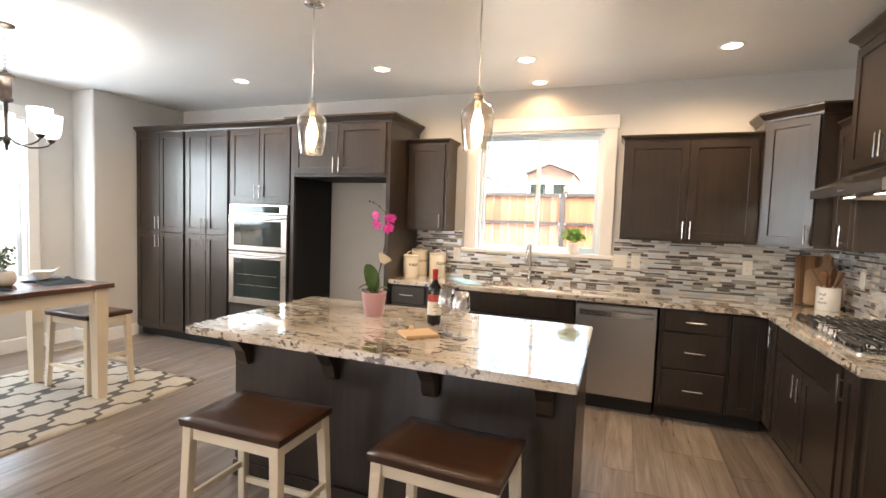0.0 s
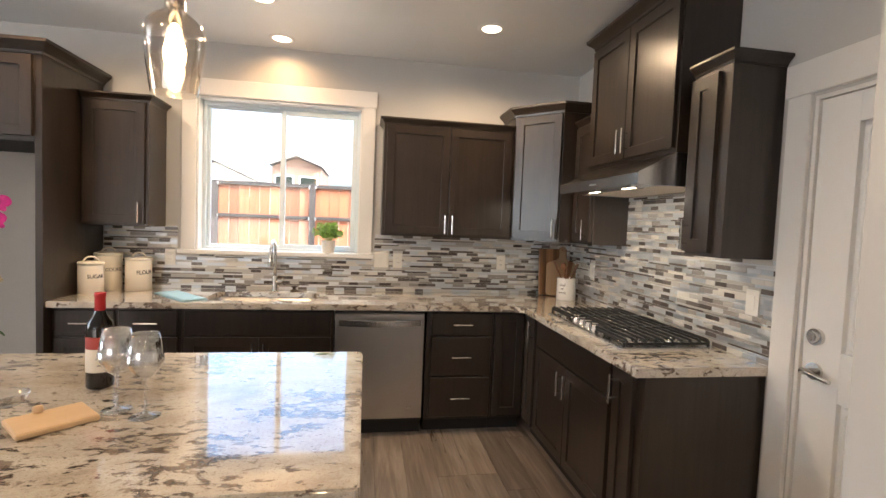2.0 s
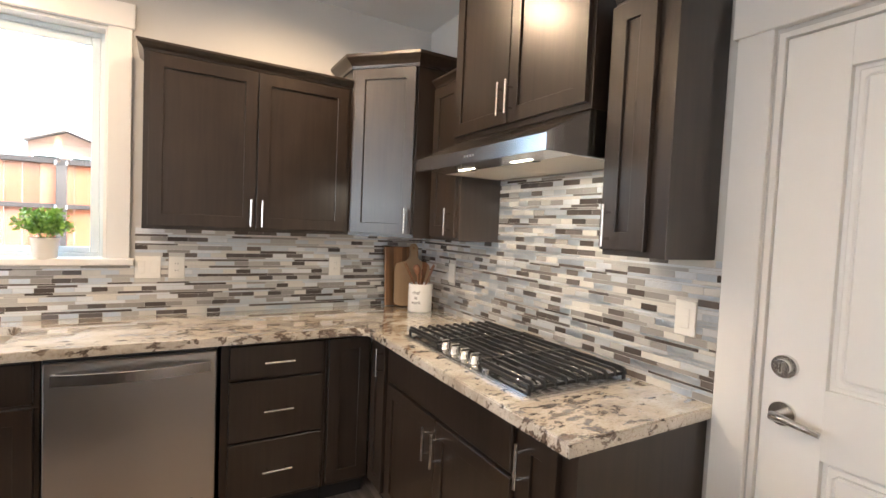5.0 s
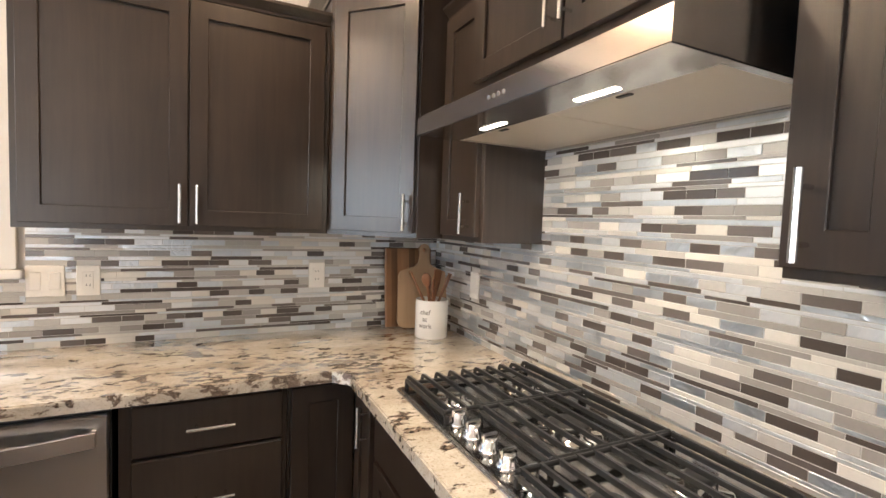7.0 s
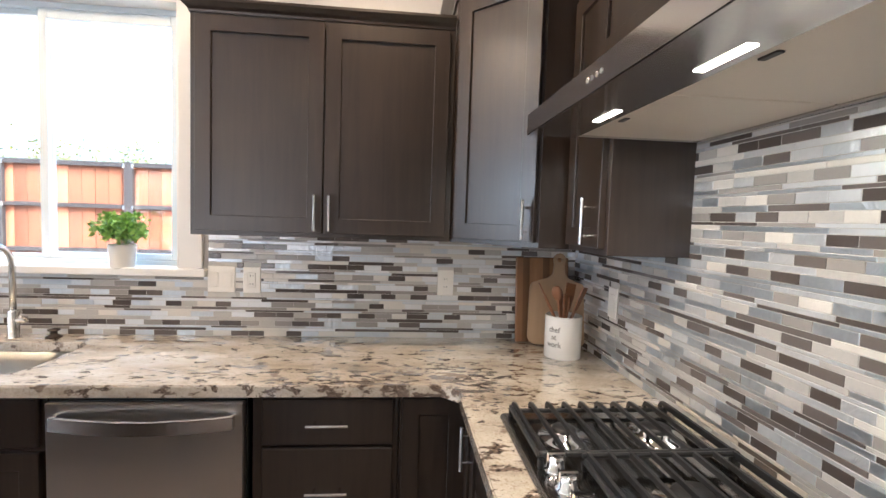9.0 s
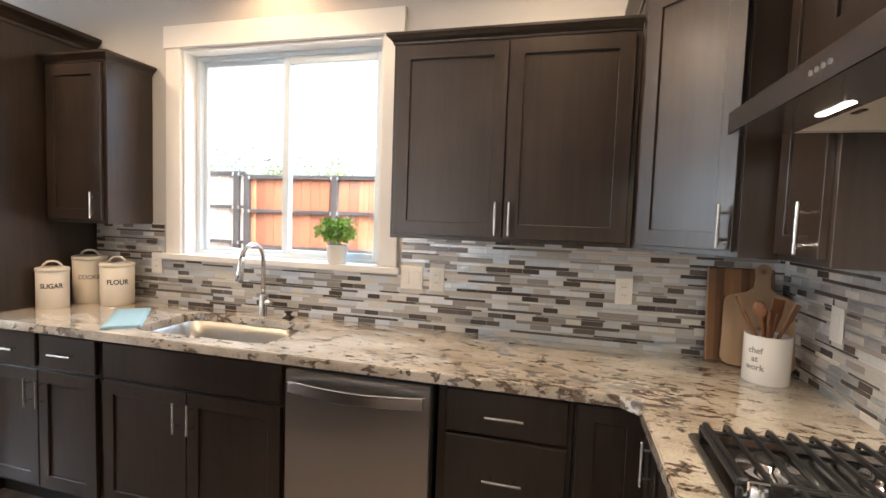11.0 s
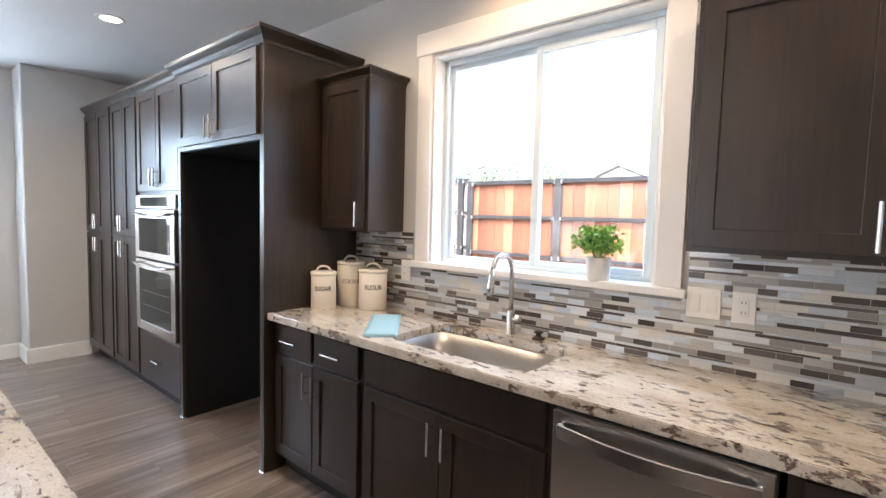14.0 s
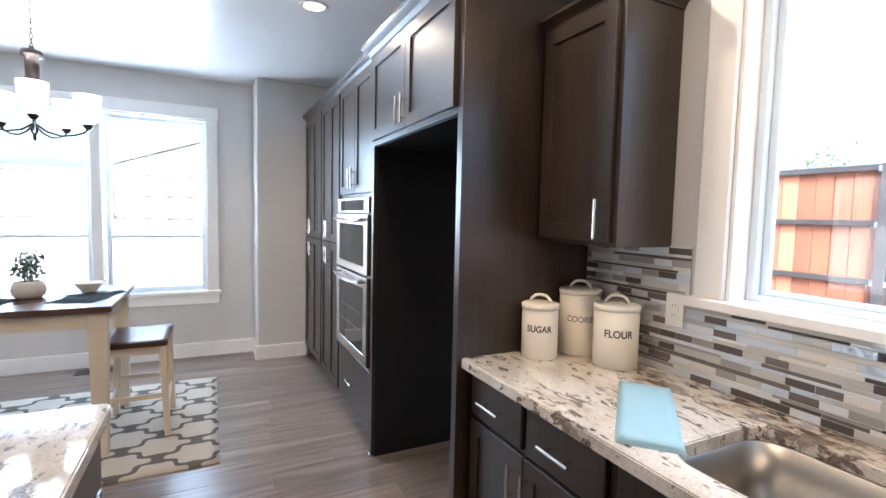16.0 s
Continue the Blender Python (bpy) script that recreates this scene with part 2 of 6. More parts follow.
def granite():
    m = mat("granite_cream_brown", (0.7, 0.64, 0.55), 0.10, 0, 0.5)
    g = G(m)
    geo = g.n("NewGeometry")
    v = geo.outputs["Position"]
    warp = g.n("VectorMath", i0=g.noise(v, 2.2, 3).outputs["Color"], i1=(0.10, 0.10, 0.10))
    warp.operation = "MULTIPLY"
    warp = warp.outputs[0]
    vw = g.n("VectorMath", i0=v, i1=warp).outputs[0]
    st = g.n("Mapping", Vector=vw, Scale=(0.75, 1.55, 1.2), Rotation=(0, 0, 0.50)).outputs[0]
    base = g.ramp(g.noise(st, 5.0, 6, 0.62).outputs[0], [(0.30, (0.30, 0.25, 0.19)), (0.45, (0.52, 0.455, 0.365)), (0.62, (0.66, 0.605, 0.52))])
    fine = g.noise(v, 120, 3, 0.6).outputs[0]
    base = g.mix(0.16, base, g.ramp(fine, [(0.35, (0.42, 0.36, 0.29)), (0.6, (0.85, 0.80, 0.72))]))
    n1 = g.noise(st, 23.0, 7, 0.66, 0.25).outputs[0]
    patch = g.noise(v, 2.4, 3, 0.5).outputs[0]
    thr = g.math("ADD", n1, g.math("MULTIPLY", g.math("SUBTRACT", patch, 0.5), 0.36))
    mask = g.ramp(thr, [(0.552, (0, 0, 0)), (0.588, (1, 1, 1))])
    dark = g.ramp(fine, [(0.35, (0.062, 0.046, 0.036)), (0.62, (0.20, 0.150, 0.116))])
    col = g.mix(mask, base, dark)
    n3 = g.noise(g.n("Mapping", Vector=vw, Scale=(1.0, 1.6, 1.0)).outputs[0], 8.0, 5, 0.6, 0.6).outputs[0]
    mask2 = g.ramp(g.math("ADD", n3, g.math("MULTIPLY", g.math("SUBTRACT", patch, 0.5), 0.4)), [(0.625, (0, 0, 0)), (0.660, (1, 1, 1))])
    col = g.mix(g.math("MULTIPLY", mask2, 0.8), col, (0.20, 0.150, 0.115, 1))
    grain = g.noise(v, 210, 3, 0.65).outputs[0]
    col = g.mix(g.ramp(grain, [(0.60, (0, 0, 0)), (0.68, (0.75, 0.75, 0.75))]), col, (0.13, 0.095, 0.07, 1))
    col = g.mix(g.ramp(g.noise(v, 95, 4, 0.6).outputs[0], [(0.60, (0, 0, 0)), (0.66, (0.6, 0.6, 0.6))]), col, (0.34, 0.26, 0.18, 1))
    g.out("Base Color", col)
    g.out("Roughness", g.math("ADD", g.math("MULTIPLY", fine, 0.05), 0.07))
    return m


M_GRAN = granite()
for key, value in (("Coat Weight", 1.0), ("Coat IOR", 1.7), ("Coat Roughness", 0.03)):
    M_GRAN.node_tree.nodes["Principled BSDF"].inputs[key].default_value = value


def plank_mat():
    m = mat("grey_oak_vinyl", (0.3, 0.25, 0.21), 0.38)
    g = G(m)
    geo = g.n("NewGeometry")
    rnd = g.math("FRACT", g.math("ADD", g.n("ObjectInfo").outputs["Random"], geo.outputs["Random Per Island"]))
    off = g.n("CombineXYZ", X=g.math("MULTIPLY", rnd, 57.0), Y=g.math("MULTIPLY", rnd, 91.0)).outputs[0]
    v = g.n("VectorMath", i0=geo.outputs["Position"], i1=off).outputs[0]
    long = g.n("Mapping", Vector=v, Scale=(24, 1.5, 1)).outputs[0]
    n1 = g.noise(long, 1.0, 6, 0.62, 0.8).outputs[0]
    long2 = g.n("Mapping", Vector=v, Scale=(7, 0.7, 1)).outputs[0]
    n2 = g.noise(long2, 1.0, 4, 0.55, 1.2).outputs[0]
    f = g.math("ADD", g.math("MULTIPLY", n1, 0.5), g.math("MULTIPLY", n2, 0.5))
    c = g.ramp(f, [(0.32, (0.082, 0.064, 0.052)), (0.50, (0.188, 0.154, 0.130)), (0.68, (0.33, 0.282, 0.245))])
    tone = g.ramp(rnd, [(0.0, (0.86, 0.84, 0.83)), (0.5, (1.0, 0.97, 0.94)), (1.0, (1.13, 1.09, 1.04))])
    g.out("Base Color", g.mix(1.0, c, tone, "MULTIPLY"))
    g.out("Roughness", g.math("ADD", g.math("MULTIPLY", n1, 0.16), 0.22))
    g.bump(n1, 0.12, 0.001)
    return m


M_PLANK = plank_mat()


def tile_mat():
    """Glass, stone and brushed metal strips, by each piece's own random number."""
    m = mat("mosaic_strip", (0.5, 0.5, 0.5), 0.2)
    g = G(m)
    geo = g.n("NewGeometry")
    rnd = g.math("FRACT", g.math("ADD", g.n("ObjectInfo").outputs["Random"], geo.outputs["Random Per Island"]))
    tone = g.ramp(rnd, [(0.0, (0.070, 0.058, 0.052)), (0.13, (0.115, 0.100, 0.092)), (0.24, (0.50, 0.55, 0.60)), (0.44, (0.27, 0.255, 0.24)),
                        (0.54, (0.42, 0.405, 0.385)), (0.69, (0.58, 0.55, 0.50)), (0.81, (0.64, 0.66, 0.68))], "CONSTANT")
    n = g.noise(geo.outputs["Position"], 90, 4, 0.6).outputs[0]
    swirl = g.noise(geo.outputs["Position"], 15, 2, 0.4, 3.0).outputs[0]
    col = g.mix(g.math("MULTIPLY", n, 0.28), tone, (0.9, 0.85, 0.78, 1), "OVERLAY")
    g.out("Base Color", col)
    metal = g.ramp(rnd, [(0.0, (0, 0, 0)), (0.24, (1, 1, 1)), (0.44, (0, 0, 0)), (0.81, (0.7, 0.7, 0.7))], "CONSTANT")
    g.out("Metallic", g.math("MULTIPLY", metal, 0.85))
    g.out("Roughness", g.ramp(rnd, [(0.0, (0.14, 0.14, 0.14)), (0.24, (0.30, 0.30, 0.30)), (0.44, (0.24, 0.24, 0.24)), (0.69, (0.34, 0.34, 0.34)), (0.81, (0.32, 0.32, 0.32))], "CONSTANT"))
    g.bump(g.math("ADD", g.math("MULTIPLY", metal, swirl), g.math("MULTIPLY", n, 0.10)), 0.55, 0.006)
    return m


M_TILE = tile_mat()
M_GROUT = painted("mosaic_grout", (0.56, 0.54, 0.50), 0.8, 700, 0.2)


def rug_mat():
    m = mat("trellis_rug_pile", (0.7, 0.65, 0.55), 0.95, 0, 0.1)
    g = G(m)
    geo = g.n("NewGeometry")
    p = g.n("VectorMath", i0=geo.outputs["Position"], i1=g.n("VectorMath", i0=g.noise(geo.outputs["Position"], 18, 2).outputs["Color"], i1=(0.022, 0.022, 0.022)).outputs[0])
    p.inputs[1].links[0].from_node.operation = "MULTIPLY"
    s = g.n("SeparateXYZ", Vector=p.outputs[0])
    a, b = 2 * math.pi / 0.34, 2 * math.pi / 0.40
    px, py = g.math("MULTIPLY", s.outputs[0], a), g.math("MULTIPLY", s.outputs[1], b)
    p1, q1 = g.math("ADD", px, py), g.math("SUBTRACT", px, py)
    # trellis of two families of stepped diagonals
    p2 = g.math("SUBTRACT", p1, g.math("MULTIPLY", g.math("SINE", g.math("MULTIPLY", q1, 2.0)), 0.42))
    q2 = g.math("SUBTRACT", q1, g.math("MULTIPLY", g.math("SINE", g.math("MULTIPLY", p1, 2.0)), 0.42))
    f = g.math("MULTIPLY", g.math("COSINE", g.math("MULTIPLY", p2, 0.5)), g.math("COSINE", g.math("MULTIPLY", q2, 0.5)))
    line = g.ramp(g.math("ABSOLUTE", f), [(0.15, (1, 1, 1)), (0.22, (0, 0, 0))])
    pile = g.noise(geo.outputs["Position"], 420, 3).outputs[0]
    cream = g.ramp(pile, [(0.3, (0.40, 0.36, 0.29)), (0.7, (0.58, 0.53, 0.45))])
    grey = g.ramp(pile, [(0.3, (0.09, 0.082, 0.070)), (0.7, (0.17, 0.155, 0.135))])
    g.out("Base Color", g.mix(line, cream, grey))
    tuft = g.noise(geo.outputs["Position"], 90, 3).outputs[0]
    g.bump(g.math("ADD", pile, tuft), 0.6, 0.006)
    return m


M_RUG = rug_mat()

# ---- geometry helpers ----


def box(bm, x0, x1, y0, y1, z0, z1, bevel=0.0):
    """A box, with its edges chamfered."""
    m = Matrix.LocRotScale(((x0 + x1) / 2, (y0 + y1) / 2, (z0 + z1) / 2), None, (abs(x1 - x0), abs(y1 - y0), abs(z1 - z0)))
    r = bmesh.ops.create_cube(bm, size=1.0, matrix=m)
    if bevel:
        edges = list({e for v in r["verts"] for e in v.link_edges})
        bmesh.ops.bevel(bm, geom=edges, offset=bevel, segments=1, affect="EDGES")
    return bm


def rod(bm, a, b, r, seg=12, r2=None):
    a, b = Vector(a), Vector(b)
    d = b - a
    m = Matrix.Translation((a + b) / 2) @ d.to_track_quat("Z", "Y").to_matrix().to_4x4()
    bmesh.ops.create_cone(bm, cap_ends=True, segments=seg, radius1=r, radius2=r if r2 is None else r2, depth=d.length, matrix=m)
    return bm


def lathe(bm, profile, seg=32, at=(0, 0, 0), close=False):
    """Turns a profile of (radius, height) round the upright axis."""
    rings = []
    for r, z in profile:
        if r < 1e-5:
            rings.append([bm.verts.new((at[0], at[1], at[2] + z))])
        else:
            rings.append([bm.verts.new((at[0] + r * math.cos(2 * math.pi * i / seg), at[1] + r * math.sin(2 * math.pi * i / seg), at[2] + z)) for i in range(seg)])
    for p, q in zip(rings, rings[1:]):
        for i in range(seg):
            j = (i + 1) % seg
            if len(p) == 1 and len(q) == 1:
                continue
            if len(p) == 1:
                f = bm.faces.new((p[0], q[i], q[j]))
            elif len(q) == 1:
                f = bm.faces.new((p[i], p[j], q[0]))
            else:
                f = bm.faces.new((p[i], p[j], q[j], q[i]))
            f.smooth = True
    return bm


def tube(bm, pts, r, seg=10, closed=False):
    """A round tube along points; r may be a list."""
    pts = [Vector(p) for p in pts]
    n = len(pts)
    rs = r if isinstance(r, (list, tuple)) else [r] * n
    rings, up = [], None
    for i, p in enumerate(pts):
        d = (pts[min(i + 1, n - 1)] - pts[max(i - 1, 0)]).normalized()
        if up is None:
            up = d.orthogonal().normalized()
        up = (up - d * up.dot(d)).normalized()
        side = d.cross(up)
        rings.append([bm.verts.new(p + rs[i] * (math.cos(2 * math.pi * k / seg) * up + math.sin(2 * math.pi * k / seg) * side)) for k in range(seg)])
    for a, b in zip(rings, rings[1:]):
        for k in range(seg):
            f = bm.faces.new((a[k], a[(k + 1) % seg], b[(k + 1) % seg], b[k]))
            f.smooth = True
    bm.faces.new(rings[0][::-1])
    bm.faces.new(rings[-1])
    return bm


def arc(c, r, a0, a1, n, plane="xz"):
    out = []
    for i in range(n + 1):
        a = radians(a0 + (a1 - a0) * i / n)
        u, v = r * math.cos(a), r * math.sin(a)
        out.append((c[0] + u, c[1], c[2] + v) if plane == "xz" else (c[0], c[1] + u, c[2] + v) if plane == "yz" else (c[0] + u, c[1] + v, c[2]))
    return out


def slab(bm, outline, z0, z1, bevel=0.0):
    """A plate from a plan outline, counter-clockwise."""
    lo = [bm.verts.new((x, y, z0)) for x, y in outline]
    hi = [bm.verts.new((x, y, z1)) for x, y in outline]
    n = len(outline)
    fs = [bm.faces.new(hi), bm.faces.new(lo[::-1])]
    for i in range(n):
        fs.append(bm.faces.new((lo[i], lo[(i + 1) % n], hi[(i + 1) % n], hi[i])))
    if bevel:
        edges = [e for e in fs[0].edges] + [e for e in fs[1].edges]
        bmesh.ops.bevel(bm, geom=edges, offset=bevel, segments=2, affect="EDGES")
    return bm


def sweep(bm, path, profile):
    """A moulding: profile of (out, up) along a plan path, mitred; out is to the right of the way."""
    path = [Vector((x, y)) for x, y in path]
    n, rows = len(path), []
    for i, p in enumerate(path):
        d0 = (p - path[i - 1]).normalized() if i else (path[1] - p).normalized()
        d1 = (path[i + 1] - p).normalized() if i < n - 1 else d0
        n0, n1 = Vector((d0.y, -d0.x)), Vector((d1.y, -d1.x))
        m = (n0 + n1).normalized()
        m = m / max(0.3, m.dot(n0))
        rows.append([bm.verts.new((p.x + m.x * o, p.y + m.y * o, u)) for o, u in profile])
    k = len(profile)
    for a, b in zip(rows, rows[1:]):
        for j in range(k):
            bm.faces.new((a[j], b[j], b[(j + 1) % k], a[(j + 1) % k]))
    bm.faces.new(rows[0])
    bm.faces.new(rows[-1][::-1])
    return bm


def mesh_of(name, bm, material):
    bmesh.ops.recalc_face_normals(bm, faces=bm.faces[:])
    me = bpy.data.meshes.new(name)
    bm.to_mesh(me)
    bm.free()
    me.materials.append(material)
    return me


def part(name, bm, material, parent=None, label=""):
    ob = new(name, mesh_of(name, bm, material))
    if parent is not None:
        ob.parent = parent
    if label:
        ob["label"] = label
    return ob


def thing(name, m, label, category, group="", kind=""):
    ob = new(name)
    ob.empty_display_size = 0.1
    ob.matrix_world = m
    return tagged(ob, label, category, group, kind)


def solid(name, bm, material, label, category="", kind="", group=""):
    return tagged(part(name, bm, material), label, category, group, kind)


def B():
    return bmesh.new()


def text_mesh(body, size, depth=0.0005):
    cu = bpy.data.curves.new("lettering", "FONT")
    cu.body, cu.size, cu.extrude, cu.align_x, cu.align_y = body, size, depth, "CENTER", "CENTER"
    cu.offset = size * 0.018
    ob = bpy.data.objects.new("lettering_source", cu)
    scene.collection.objects.link(ob)
    me = bpy.data.meshes.new_from_object(ob.evaluated_get(bpy.context.evaluated_depsgraph_get()))
    bpy.data.objects.remove(ob)
    return me


def wrapped_text(body, size, radius, z, material, parent, squeeze=1.0, turn=0.0):
    """Lettering bent round an upright cylinder, facing -y turned by some degrees."""
    me = text_mesh(body, size)
    for v in me.vertices:
        a = v.co.x * squeeze / radius + radians(turn)
        r = radius + 0.0006 + v.co.z
        v.co = Vector((r * math.sin(a), -r * math.cos(a), z + v.co.y))
    me.materials.clear()
    me.materials.append(material)
    ob = new("lettering", me)
    ob.parent = parent
    return ob


# ---- structure ----
def structure(name, bm, material, label):
    return solid(name, bm, material, label, kind="structure")


T = 0.16
b = B()
box(b, LX - 0.4, RX + T, FY - T, BY + T, -0.12, -0.004)
floor = structure("floor", b, M_TOE, "grey-brown oak plank floor through kitchen and dining area")
b = B()
box(b, LX - T, RX + T, FY - T, BY + T, HZ, HZ + 0.12)
structure("ceiling", b, M_CEIL, "smooth off-white painted ceiling with satin sheen")

# window wall, with the sink window's opening
b = B()
box(b, JX, WX0, BY, BY + T, 0, HZ)
box(b, WX1, RX + T, BY, BY + T, 0, HZ)
box(b, WX0, WX1, BY, BY + T, 0, WZ0)
box(b, WX0, WX1, BY, BY + T, WZ1, HZ)
structure("wall_north", b, M_WALL, "greige painted wall behind the sink counter")
# range wall, with the door's opening
b = B()
box(b, RX, RX + T, DOOR1, BY, 0, HZ)
box(b, RX, RX + T, CY0, DOOR0, 0, HZ)
box(b, RX, RX + T, DOOR0, DOOR1, DOORZ, HZ)
structure("wall_east", b, M_WALL, "greige painted wall behind the cooktop and white door")
# closet walls beside the door, with a rounded corner
b = B()
box(b, CX0, RX + T, FY, CY0, 0, HZ)
edge = [e for e in b.edges if all(abs(v.co.x - CX0) < 1e-4 and abs(v.co.y - CY0) < 1e-4 for v in e.verts)]
bmesh.ops.bevel(b, geom=edge, offset=0.018, segments=5, affect="EDGES")
structure("wall_closet", b, M_WALL, "greige painted wall with a rounded corner beside the white door")
# dining window wall
b = B()
box(b, LX - T, LX, DW1, JY + T, 0, HZ)
box(b, LX - T, LX, FY, DW0, 0, HZ)
box(b, LX - T, LX, DW0, DW1, 0, DZ0)
box(b, LX - T, LX, DW0, DW1, DZ1, HZ)
structure("wall_west", b, M_WALL, "greige painted wall with the dining windows")
b = B()
box(b, LX, JX, JY, BY + T, 0, HZ, 0.012)
structure("wall_jog", b, M_WALL, "greige painted wall return beside the pantry")
# unseen wall; its opening is added to let fill light in
b = B()
box(b, LX - T, RW0, FY - T, FY, 0, HZ)
box(b, RW1, RX + T, FY - T, FY, 0, HZ)
box(b, RW0, RW1, FY - T, FY, 2.3, HZ)
box(b, RW0, RW1, FY - T, FY, 0, 0.3)
structure("wall_south", b, M_WALL, "plain greige wall closing the room")


def baseboard(pts):
    b = B()
    sweep(b, pts, [(0, 0), (0.016, 0), (0.016, 0.125), (0.012, 0.138), (0, 0.14)])
    return structure("baseboard", b, M_TRIM, "tall white painted baseboard")


baseboard([(RX - 0.022, CY0), (CX0, CY0), (CX0, FY + 0.002), (RW1 + 0.1, FY + 0.002)])
baseboard([(RW0 - 0.1, FY + 0.002), (LX, FY + 0.002), (LX, JY), (JX, JY), (JX, 4.36)])


# sink window: casing, sill, sliding sashes
def casing_window(name, m, w, h, label, sliding, units=1):
    """Opening w by h, its lower left corner at the origin, in the plane y=0, seen from -y."""
    e = thing(name, m, label, "window", kind="structure")
    C = 0.10
    for x0, x1 in ((-C, -0.002), (w + 0.002, w + C)):
        b = B()
        box(b, x0, x1, -0.020, 0.0, 0.0065, h + 0.004, 0.002)
        part("side_casing", b, M_TRIM, e)
    b = B()
    box(b, -C - 0.012, w + C + 0.012, -0.026, 0.0, h + 0.004, h + 0.125, 0.003)
    part("head_casing", b, M_TRIM, e)
    b = B()
    box(b, -C - 0.02, w + C + 0.02, -0.042, -0.0005, -0.028, 0.006, 0.004)
    box(b, 0.0005, w - 0.0005, -0.006, 0.10, -0.0, 0.006)
    part("window_sill", b, M_TRIM, e)
    if not sliding:
        b = B()
        box(b, -C, w + C, -0.018, 0.0, -0.125, -0.028, 0.002)
        part("apron", b, M_TRIM, e)
    # reveal lining
    b = B()
    box(b, 0.0, 0.012, 0.0, 0.10, 0.0, h, 0.001)
    box(b, w - 0.012, w, 0.0, 0.10, 0.0, h, 0.001)
    box(b, 0.012, w - 0.012, 0.0, 0.10, h - 0.012, h, 0.001)
    part("reveal", b, M_TRIM, e)
    F, y0, y1 = 0.026, 0.085, 0.140
    if sliding:
        b = B()
        box(b, 0.012, 0.012 + F, y0, y1, 0.0, h - 0.012, 0.003)
        box(b, w - 0.012 - F, w - 0.012, y0, y1, 0.0, h - 0.012, 0.003)
        box(b, 0.012 + F, w - 0.012 - F, y0, y1, 0.0, F, 0.003)
        box(b, 0.012 + F, w - 0.012 - F, y0, y1, h - 0.012 - F, h - 0.012, 0.003)
        fr = part("window_frame", b, M_VINYL, e)
        mid = w * 0.505
        s, a0, a1 = 0.036, 0.012 + F, w - 0.012 - F
        for x0, x1, yy, zz in ((a0, mid + 0.008, 0.114, 0.018), (mid - 0.028, a1, 0.088, 0.030)):
            b = B()
            z0, z1 = F, h - 0.012 - F
            st = s if yy < 0.1 else 0.024
            box(b, x0, x0 + st, yy, yy + 0.024, z0, z1, 0.003)
            box(b, x1 - st, x1, yy, yy + 0.024, z0, z1, 0.003)
            box(b, x0 + st, x1 - st, yy, yy + 0.024, z0, z0 + zz, 0.003)
            box(b, x0 + st, x1 - st, yy, yy + 0.024, z1 - zz * 1.4, z1, 0.003)
            sash = part("sash", b, M_VINYL, e)
            b = B()
            box(b, x0 + st, x1 - st, yy + 0.010, yy + 0.014, z0 + zz, z1 - zz * 1.4)
            p = part("pane", b, M_PANE, sash)
            p.visible_shadow = False
    else:
        mull = 0.085
        uw = (w - mull * (units - 1)) / units
        for u in range(units):
            x0 = u * (uw + mull)
            x1 = x0 + uw
            if u:
                b = B()
                box(b, x0 - mull, x0, -0.016, y1, 0.0, h, 0.003)
                part("mullion", b, M_TRIM, e)
            b = B()
            for q0, q1, r0, r1 in ((x0 + 0.012, x0 + 0.05, 0, h), (x1 - 0.05, x1 - 0.012, 0, h), (x0 + 0.05, x1 - 0.05, 0, 0.05), (x0 + 0.05, x1 - 0.05, h - 0.05, h), (x0 + 0.05, x1 - 0.05, h * 0.315, h * 0.315 + 0.028)):
                box(b, q0, q1, y0, y1, r0, r1, 0.003)
            fr = part("window_frame", b, M_VINYL, e)
            for r0, r1 in ((0.05, h * 0.315), (h * 0.315 + 0.028, h - 0.05)):
                b = B()
                box(b, x0 + 0.05, x1 - 0.05, 0.10, 0.104, r0, r1)
                p = part("pane", b, M_PANE, fr)
                p.visible_shadow = False
    return e


casing_window("window_1", pose(WX0, BY, WZ0), WX1 - WX0, WZ1 - WZ0, "white sliding window with cream casing over the sink", True)
casing_window("window_2", pose(LX, DW0, DZ0, 0, 0, 90), DW1 - DW0, DZ1 - DZ0, "white twin single-hung dining windows with white casing", False, 2)


